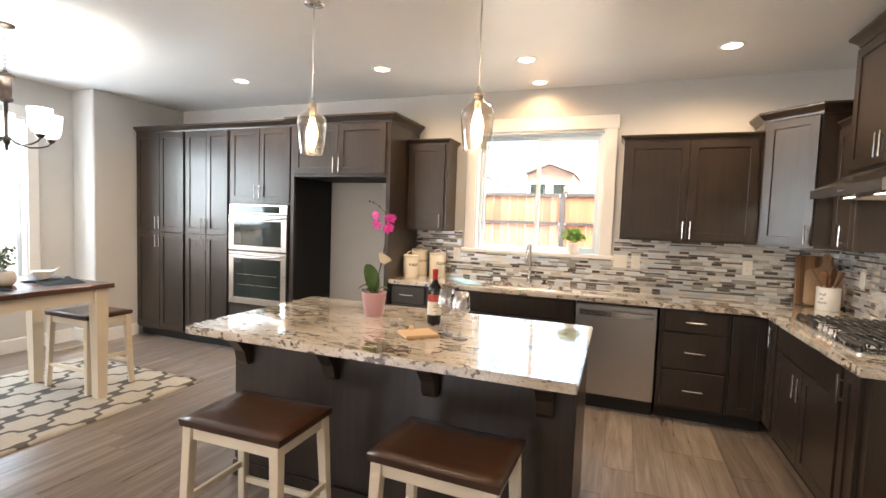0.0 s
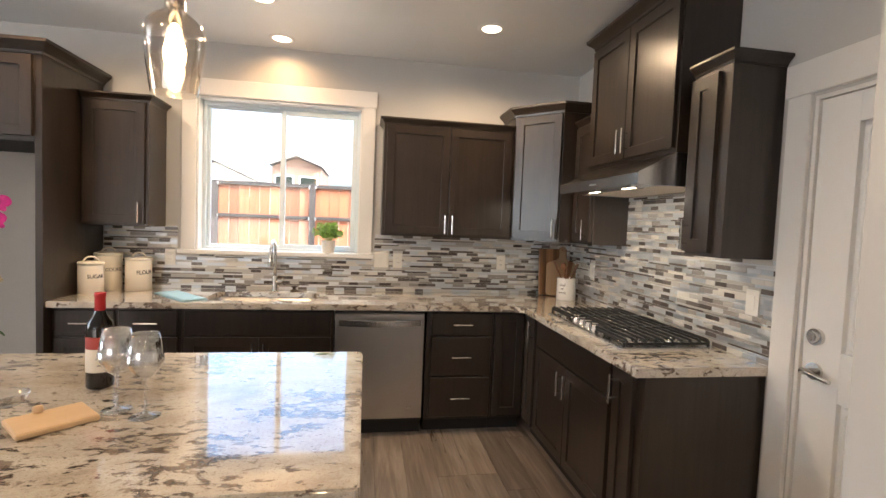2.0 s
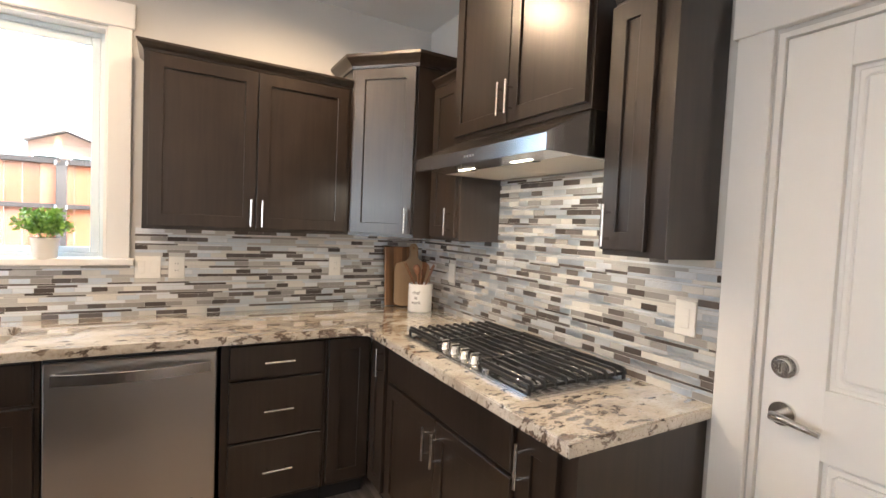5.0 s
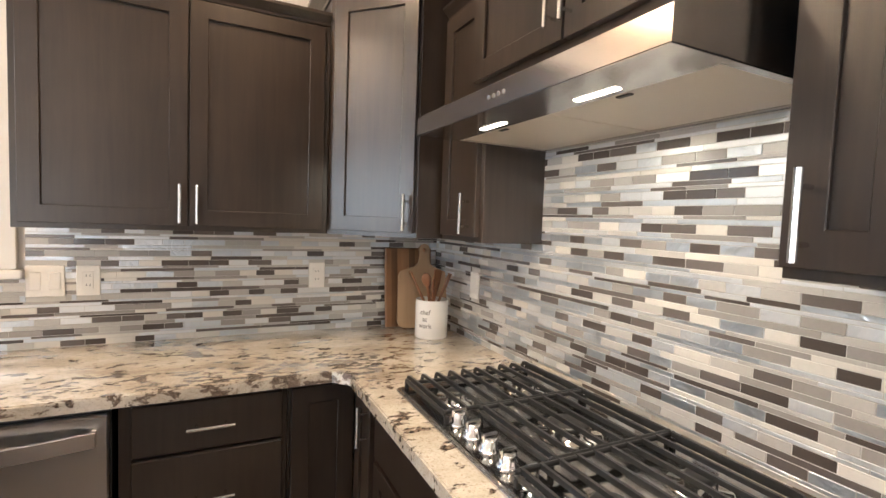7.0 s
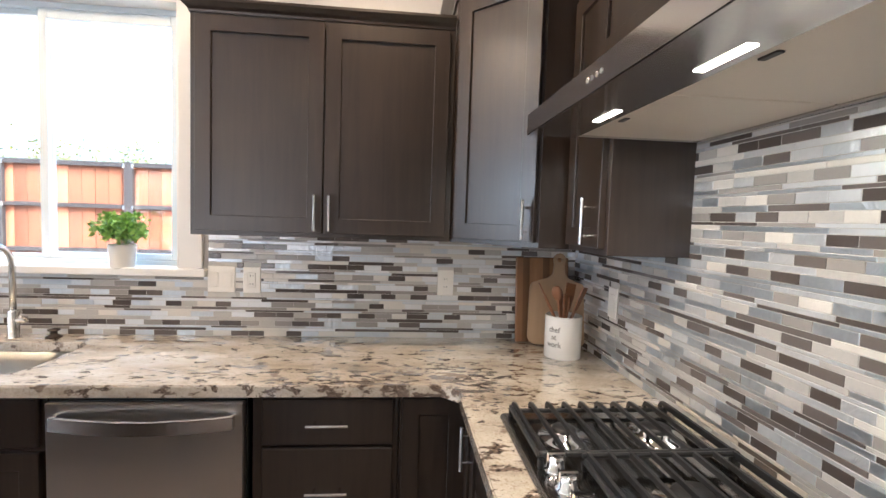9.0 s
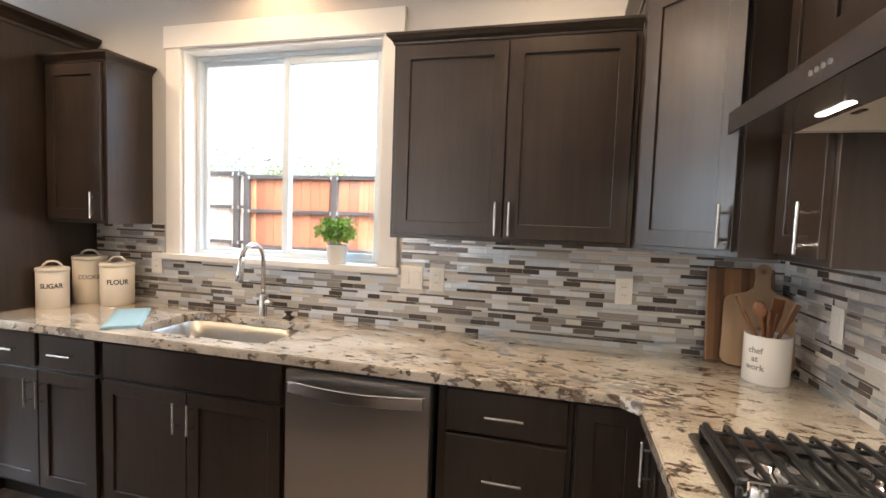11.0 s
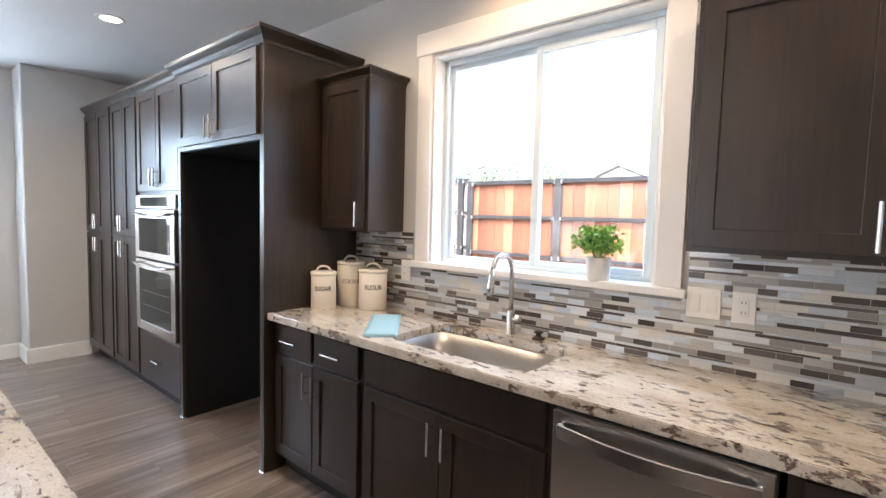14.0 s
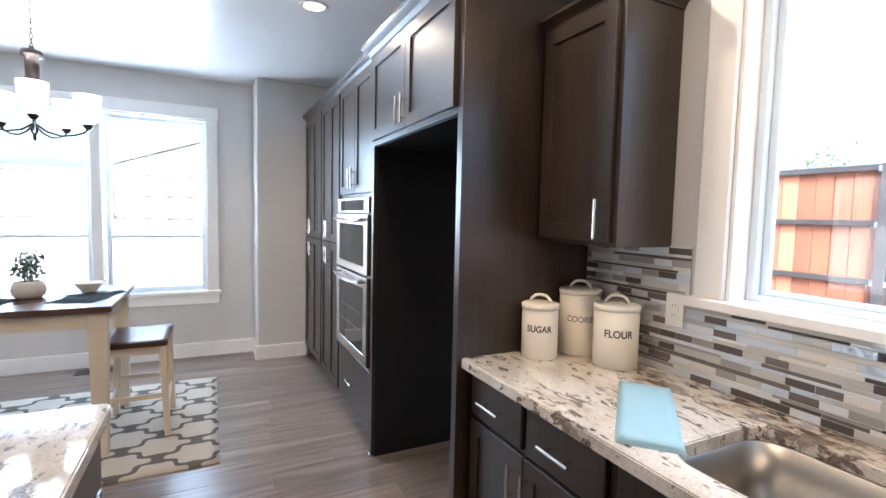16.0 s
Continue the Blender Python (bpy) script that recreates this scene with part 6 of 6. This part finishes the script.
def orchid():
    rnd = random.Random(5)
    e = thing("potted_orchid", pose(-0.700, 2.865, TOP), "magenta orchid in a pink ceramic pot with paper tag", "plant")
    pink = painted("pink_ceramic", (0.50, 0.29, 0.31), 0.35, 80, 0.03)
    b = B()
    lathe(b, [(0, 0), (0.050, 0), (0.053, 0.004), (0.070, 0.130), (0.072, 0.138), (0.068, 0.140), (0.064, 0.134), (0.060, 0.118), (0, 0.118)], 40)
    part("pot", b, pink, e)
    b = B()
    lathe(b, [(0.061, 0.117), (0.040, 0.126), (0.015, 0.128), (0, 0.129)], 24)
    part("moss", b, M_SOIL, e)
    gl = leaf_mat("orchid_leaf_green", (0.05, 0.11, 0.02), (0.12, 0.20, 0.04))
    for ang, L, lift, wide in ((165, 0.10, 0.02, 0.026), (200, 0.09, 0.05, 0.026), (150, 0.17, 0.17, 0.050), (20, 0.09, 0.04, 0.024), (300, 0.07, 0.02, 0.02)):
        b = B()
        n = 9
        a = radians(ang)
        rows = []
        for i in range(n + 1):
            t = i / n
            w = wide * math.sin(math.pi * min(1, 0.12 + 0.86 * t)) ** 0.7
            up = lift * math.sin(t * (1.3 if lift > 0.1 else 2.6))
            rad = L * t * (0.45 if lift > 0.1 else 1.0)
            c, s = math.cos(a), math.sin(a)
            mid = Vector((rad * c, rad * s, 0.125 + up))
            side = Vector((-s, c, 0)) if lift < 0.1 else Vector((0.95, 0.1, 0))
            rows.append([b.verts.new(mid + side * w * k + Vector((0, 0, 0.006 * abs(k)))) for k in (-1, 0, 1)])
        for p, q in zip(rows, rows[1:]):
            for k in (0, 1):
                b.faces.new((p[k], p[k + 1], q[k + 1], q[k])).smooth = True
        ret = bmesh.ops.solidify(b, geom=b.faces[:], thickness=0.002)
        part("leaf", b, gl, e)
    b = B()
    stem = [(0, 0, 0.125), (0.02, 0.0, 0.22), (0.045, 0, 0.33), (0.065, 0, 0.44), (0.075, 0, 0.53), (0.055, 0, 0.60), (0.0, 0, 0.645), (-0.045, 0, 0.66)]
    tube(b, stem, [0.004, 0.0035, 0.0035, 0.003, 0.003, 0.0025, 0.0018, 0.001], 8)
    st_ = part("flower_stem", b, mat("orchid_stem", (0.05, 0.045, 0.03), 0.6), e)
    for p in ((-0.02, 0, 0.655), (-0.045, 0, 0.661), (0.02, 0, 0.632)):
        b = B()
        lathe(b, [(0, -0.007), (0.005, -0.002), (0.004, 0.004), (0, 0.008)], 8, p)
        part("bud", b, M_SOIL, st_)
    mg = mat("orchid_petal_magenta", (0.46, 0.010, 0.24), 0.5)
    g = G(mg)
    g.out("Base Color", g.ramp(g.noise(g.coords(), 60, 3).outputs[0], [(0.3, (0.45, 0.008, 0.20)), (0.7, (0.72, 0.04, 0.36))]))
    for cx, cy, cz, tx, rz in ((0.012, -0.030, 0.578, -25, 8), (0.106, -0.028, 0.564, 18, -6), (0.014, -0.018, 0.528, -18, 25), (0.094, -0.024, 0.508, 12, -25)):
        fl = part("flower", lathe(B(), [(0, -0.006), (0.006, 0), (0, 0.006)], 10), mg, e)
        fl.matrix_basis = pose(cx, cy, cz, 90 + tx * 0.3, rz, tx)
        for k in range(5):
            b = B()
            a = radians(90 + 72 * k)
            L, W = (0.036, 0.019) if k in (1, 4) else (0.031, 0.010)
            d, s = Vector((math.cos(a), math.sin(a), 0)), Vector((-math.sin(a), math.cos(a), 0))
            ctr = b.verts.new(d * L * 0.5 + Vector((0, 0, 0.004)))
            ring = [b.verts.new(d * L * 0.5 * (1 + math.cos(t)) + s * W * math.sin(t) + Vector((0, 0, 0.004 * math.sin(2 * t)))) for t in [2 * math.pi * i / 14 for i in range(14)]]
            for i in range(14):
                b.faces.new((ctr, ring[i], ring[(i + 1) % 14])).smooth = True
            part("petal", b, mg, fl)
    b = B()
    pts = [(0.035, -0.012, 0.375), (0.105, -0.020, 0.345), (0.115, -0.018, 0.33), (0.065, -0.016, 0.30), (0.040, -0.008, 0.315), (0.025, -0.004, 0.35)]
    lo = [b.verts.new(p) for p in pts]
    hi = [b.verts.new((p[0], p[1] + 0.003, p[2])) for p in pts]
    b.faces.new(lo)
    b.faces.new(hi[::-1])
    for i in range(6):
        b.faces.new((lo[i], lo[(i + 1) % 6], hi[(i + 1) % 6], hi[i]))
    part("tag", b, painted("paper_tag", (0.55, 0.46, 0.30), 0.7, 60, 0.1, 0.3, 0.3), e, "crumpled cream paper tag")


orchid()


# ---- on the island ----
def wine():
    e = thing("wine_bottle", pose(-0.312, 2.835, TOP), "dark red wine bottle with red capsule and cream label", "bottle")
    gm = mat("dark_bottle_glass", (0.010, 0.008, 0.006), 0.06)
    b = B()
    lathe(b, [(0, 0.004), (0.030, 0.0), (0.036, 0.004), (0.037, 0.01), (0.037, 0.185), (0.034, 0.205), (0.020, 0.226), (0.0145, 0.245), (0.0140, 0.290), (0, 0.290)], 36)
    part("glass", b, gm, e)
    b = B()
    lathe(b, [(0.0152, 0.232), (0.0148, 0.245), (0.0148, 0.286), (0.0160, 0.288), (0.0160, 0.297), (0.014, 0.300), (0, 0.300)], 28)
    part("capsule", b, mat("red_foil", (0.42, 0.02, 0.025), 0.35, 0.3), e)
    b = B()
    lathe(b, [(0.0372, 0.055), (0.0376, 0.056), (0.0376, 0.126), (0.0372, 0.127)], 36)
    la = part("label", b, mat("cream_label_paper", (0.72, 0.66, 0.56), 0.7), e)
    b = B()
    lathe(b, [(0.0378, 0.128), (0.0378, 0.165)], 36)
    part("upper_label", b, mat("red_label_paper", (0.36, 0.05, 0.04), 0.6), e)
    for z, w in ((0.105, 0.02), (0.095, 0.026), (0.075, 0.018)):
        b = B()
        rows = [[b.verts.new((0.0384 * math.sin(t), -0.0384 * math.cos(t), z + dz)) for t in [w / 0.038 * (i / 8 - 0.5) + 0.5 for i in range(9)]] for dz in (0, 0.004)]
        for i in range(8):
            b.faces.new((rows[0][i], rows[0][i + 1], rows[1][i + 1], rows[1][i]))
        part("print_line", b, M_INKG, la)


wine()


def wine_glass(x, y):
    e = thing("wine_glass", pose(x, y, TOP) @ Matrix.Diagonal((1.06, 1.06, 1.08, 1)), "clear empty stemmed wine glass standing on the island", "wine glass", "wine glasses")
    b = B()
    lathe(b, [(0, 0.0), (0.036, 0.0), (0.036, 0.0015), (0.012, 0.005), (0.0045, 0.012), (0.0036, 0.05), (0.0040, 0.088), (0.008, 0.094), (0.024, 0.106), (0.041, 0.135), (0.043, 0.146), (0.040, 0.165), (0.032, 0.212),
              (0.0308, 0.212), (0.0388, 0.165), (0.0416, 0.146), (0.0396, 0.135), (0.022, 0.108), (0, 0.098)], 36)
    part("glass", b, M_CRYSTAL, e)


wine_glass(-0.172, 2.640)
wine_glass(-0.078, 2.590)
e = thing("small_cheese_board", pose(-0.285, 2.560, TOP, 0, 0, 44), "small pale beech board lying on the island", "cutting board")
b = B()
box(b, -0.085, 0.085, -0.068, 0.068, 0.001, 0.018, 0.004)
part("board", b, M_BEECH, e)
b = B()
lathe(b, [(0, 0), (0.010, 0.0), (0.013, 0.006), (0.010, 0.016), (0, 0.020)], 14, (-0.015, 0.060, 0.018))
part("knob", b, M_BEECH, e)
e = thing("glass_dish", pose(-0.475, 2.700, TOP), "small clear glass dish on the island", "dish")
b = B()
lathe(b, [(0, 0.002), (0.030, 0.0), (0.034, 0.004), (0.045, 0.028), (0.046, 0.032), (0.044, 0.032), (0.032, 0.008), (0, 0.006)], 32)
part("dish", b, M_GLASS, e)

# ---- on the dining table ----
TT = 0.905
cloth = painted("charcoal_napkin", (0.060, 0.075, 0.085), 0.9, 300, 0.4, 0.2, 0.3)
e = thing("table_planter", pose(-3.49, 2.475, TT), "whitewashed round planter with sage foliage", "plant")
b = B()
lathe(b, [(0, 0), (0.060, 0), (0.078, 0.02), (0.086, 0.05), (0.080, 0.085), (0.066, 0.105), (0.060, 0.105), (0.058, 0.085), (0, 0.085)], 32)
part("pot", b, painted("whitewashed_clay", (0.62, 0.58, 0.52), 0.7, 40, 0.3, 0.3, 0.3), e)
b = B()
rnd = random.Random(9)
for k in range(16):
    a, t = rnd.random() * 6.28, rnd.random()
    tip = (0.060 * t * math.cos(a), 0.060 * t * math.sin(a), 0.22 + 0.06 * (1 - t))
    tube(b, [(0.02 * math.cos(a), 0.02 * math.sin(a), 0.085), tip], 0.0016, 4)
part("stems", b, M_SAGE, e)
b = B()
for k in range(30):
    a, t = rnd.random() * 6.28, math.sqrt(rnd.random())
    leafy(b, rnd, (0.058 * t * math.cos(a), 0.058 * t * math.sin(a), 0.125 + 0.145 * rnd.random()), 0.020, 13, 0.022)
part("leaves", b, M_SAGE, e)


def place_setting(x, y, turn):
    e = thing("charger_plate", pose(x, y, TT, 0, 0, turn), "dark grey dinner plate on the dining table", "plate", "plates on the dining table")
    b = B()
    lathe(b, [(0, 0.001), (0.09, 0.001), (0.135, 0.012), (0.135, 0.015), (0.09, 0.006), (0, 0.005)], 36)
    part("plate", b, mat("slate_glaze", (0.10, 0.11, 0.12), 0.3), e)
    e2 = thing("napkin", pose(x + 0.15, y + 0.02, TT, 0, 0, turn), "rumpled charcoal cloth napkin on the dining table", "napkin", "napkins on the dining table")
    b = B()
    n = 14
    gv = {}
    for i in range(n + 1):
        for j in range(n + 1):
            px, py = -0.13 + 0.26 * i / n, -0.21 + 0.42 * j / n
            z = 0.004 + 0.020 * abs(noise.noise((px * 14, py * 10, turn))) + 0.006 * (1 - abs(2 * i / n - 1))
            if i in (0, n) or j in (0, n):
                z = 0.001
            gv[i, j] = b.verts.new((px + 0.02 * noise.noise((py * 8, 0, turn)), py, z))
    for i in range(n):
        for j in range(n):
            b.faces.new((gv[i, j], gv[i + 1, j], gv[i + 1, j + 1], gv[i, j + 1])).smooth = True
    bmesh.ops.solidify(b, geom=b.faces[:], thickness=0.003)
    part("cloth", b, cloth, e2)
    e3 = thing("bowl", pose(x, y, TT + 0.014, 0, 0, turn), "white ceramic bowl with a spoon rest stacked on a plate", "bowl", "bowls on the dining table")
    b = B()
    lathe(b, [(0, -0.008), (0.040, -0.008), (0.042, 0.006), (0.078, 0.055), (0.080, 0.062), (0.077, 0.062), (0.040, 0.012), (0, 0.010)], 32)
    part("bowl_body", b, M_CROCK, e3)
    b = B()
    tube(b, [(0.06, 0.0, 0.045), (0.085, 0.01, 0.068), (0.105, 0.012, 0.078)], 0.005, 8)
    part("spoon", b, M_CROCK, e3)


place_setting(-3.55, 2.765, 75)
place_setting(-3.50, 2.20, 170)

# floor register by the dining wall
e = thing("floor_register", pose(-4.86, 2.55, 0.0), "brown slotted floor register by the dining wall", "vent")
b = B()
box(b, -0.07, 0.07, -0.16, 0.16, 0.0005, 0.005, 0.002)
part("frame", b, M_BRONZE, e)
for k in range(14):
    b = B()
    box(b, -0.05, 0.05, -0.145 + 0.021 * k, -0.137 + 0.021 * k, 0.0052, 0.007)
    part("slat", b, M_DARKPL, e)


# ---- floor planks ----
def planks():
    rnd = random.Random(7)
    PW, PL = 0.182, 1.22
    x, col = LX - 0.02, 0
    far = []
    while x < RX:
        y = FY - rnd.random() * PL
        while y < BY:
            y0, y1 = max(y, FY), min(y + PL, BY)
            if y1 - y0 > 0.02:
                x0, x1 = max(x, LX), min(x + PW, RX)
                if not (x1 < JX and y0 > JY):
                    far.append((x0, x1, y0, y1))
            y += PL
        x += PW
        col += 1
    b = B()
    cache = {}
    for x0, x1, y0, y1 in far:
        if y1 > 0.9 and len(cache) < 2 ** 20:
            pb = B()
            g = 0.0005
            box(pb, x0 + g, x1 - g, y0 + g, y1 - g, -0.004, 0.0)
            top = [e for e in pb.edges if all(v.co.z > -0.001 for v in e.verts)]
            bmesh.ops.bevel(pb, geom=top, offset=0.0010, segments=1, affect="EDGES")
            o = part("plank", pb, M_PLANK, floor)
        else:
            box(b, x0 + 0.0009, x1 - 0.0009, y0 + 0.0009, y1 - 0.0009, -0.004, 0.0)
    tagged(part("plank_rest", b, M_PLANK, floor), kind="stuff")


planks()


# ---- mosaic backsplash ----
def mosaic(name, m, length, z0, z1, label, cuts, near):
    """Strips of mixed heights and lengths in the plane y=0 (front to -y), x from 0; cuts: (x0, x1, z0, z1) left out; near: (x0, x1) as single pieces."""
    rnd = random.Random(len(name) + int(length * 100))
    e = thing(name, m, label, "backsplash", kind="structure")
    b = B()
    heights = [0.0235, 0.0125, 0.0090, 0.0235, 0.0155, 0.0235, 0.0090, 0.0125]
    z, r = z0 + 0.001, 0
    pieces = []
    while z < z1 - 0.006:
        hgt = min(heights[r % len(heights)], z1 - z)
        x = -rnd.random() * 0.12
        while x < length:
            w = rnd.choice((0.066, 0.076, 0.076, 0.096)) if hgt > 0.02 else rnd.choice((0.105, 0.152, 0.203, 0.254))
            segs = [(max(x, 0.0), min(x + w, length))]
            for c0, c1, d0, d1 in cuts:
                if z + hgt > d0 + 0.002 and z < d1 - 0.002:
                    out = []
                    for a, c in segs:
                        if c <= c0 or a >= c1:
                            out.append((a, c))
                        else:
                            if a < c0:
                                out.append((a, c0))
                            if c > c1:
                                out.append((c1, c))
                    segs = out
            for a, c in segs:
                if c - a > 0.008:
                    pieces.append((a + 0.0008, c - 0.0008, z + 0.0008, z + hgt - 0.0008))
            x += w
        z += hgt
        r += 1
    verts, faces, cache, single = [], [], {}, 0
    for a, c, q0, q1 in pieces:
        t = 0.0082 + 0.0010 * rnd.random()
        if near[0] < a < near[1] and single < 300:
            key = (round(c - a, 3), round(q1 - q0, 3), round(t, 3))
            if key not in cache:
                pb = B()
                box(pb, 0, c - a, -t, -0.002, 0, q1 - q0, 0.0007)
                cache[key] = mesh_of("tile", pb, M_TILE)
            o = new("tile", cache[key])
            o.parent = e
            o.location = (a, 0, q0)
            single += 1
        else:
            k, v = len(verts), 0.0007
            verts += [(a, -0.002, q0), (c, -0.002, q0), (c, -0.002, q1), (a, -0.002, q1), (a, -t + v, q0), (c, -t + v, q0), (c, -t + v, q1), (a, -t + v, q1),
                      (a + v, -t, q0 + v), (c - v, -t, q0 + v), (c - v, -t, q1 - v), (a + v, -t, q1 - v)]
            for i in range(4):
                j = (i + 1) % 4
                faces += [(k + i, k + j, k + 4 + j, k + 4 + i), (k + 4 + i, k + 4 + j, k + 8 + j, k + 8 + i)]
            faces.append((k + 8, k + 9, k + 10, k + 11))
    me = bpy.data.meshes.new("tile_rest")
    me.from_pydata(verts, [], faces)
    me.materials.append(M_TILE)
    rest = new("tile_rest", me)
    rest.parent = e
    rest["kind"] = "stuff"
    b.free()
    return e, pieces


def grout(e, boxes):
    b = B()
    for x0, x1, z0, z1 in boxes:
        box(b, x0, x1, -0.0074, -0.0005, z0, z1)
    part("grout", b, M_GROUT, e)


N0 = -1.372
wl, wr = WX0 - 0.122 - N0, WX1 + 0.122 - N0
LN = RX - N0
PL_N = [(0.572, 0.687, 1.108, 1.224), (0.722, 0.796, 1.108, 1.224), (1.578, 1.650, 1.112, 1.228), (-0.958, -0.886, 1.090, 1.206)]
cuts = [(wl, wr, WZ0 - 0.030, 3.0)] + [(a - N0, c - N0, z0, z1) for a, c, z0, z1 in PL_N]
e, _ = mosaic("backsplash_north", pose(N0, BY, 0), LN, TOP, UB + 0.006, "linear mosaic backsplash of grey, cream and metallic strips behind the sink", cuts, (1.55, 3.6))
grout(e, [(0, LN, TOP, WZ0 - 0.030), (0, wl, WZ0 - 0.030, UB + 0.003), (wr, LN, WZ0 - 0.030, UB + 0.003)])
LE = BY - 0.0095 - 2.95
PL_E = [(4.525, 4.597, 1.105, 1.221), (3.020, 3.092, 1.115, 1.231)]
YE = BY - 0.0095
cutE = [(0.0, YE - 4.118, UB + 0.006, 3.0), (YE - 3.208, LE, UB + 0.006, 3.0)] + [(YE - c, YE - a, z0, z1) for a, c, z0, z1 in PL_E]
e, _ = mosaic("backsplash_east", pose(RX, YE, 0, 0, 0, -90), LE, TOP, 1.694, "linear mosaic backsplash of grey, cream and metallic strips behind the cooktop", cutE, (0.6, 1.9))
grout(e, [(0, LE, TOP, UB + 0.003), (YE - 4.118, YE - 3.240, UB + 0.003, 1.692)])
b = B()
box(b, RX - 0.012, RX - 0.0005, 2.944, 2.9495, TOP, UB, 0.001)
structure("tile_edge_trim", b, M_NICKEL, "thin metal edge trim at the end of the tiles")
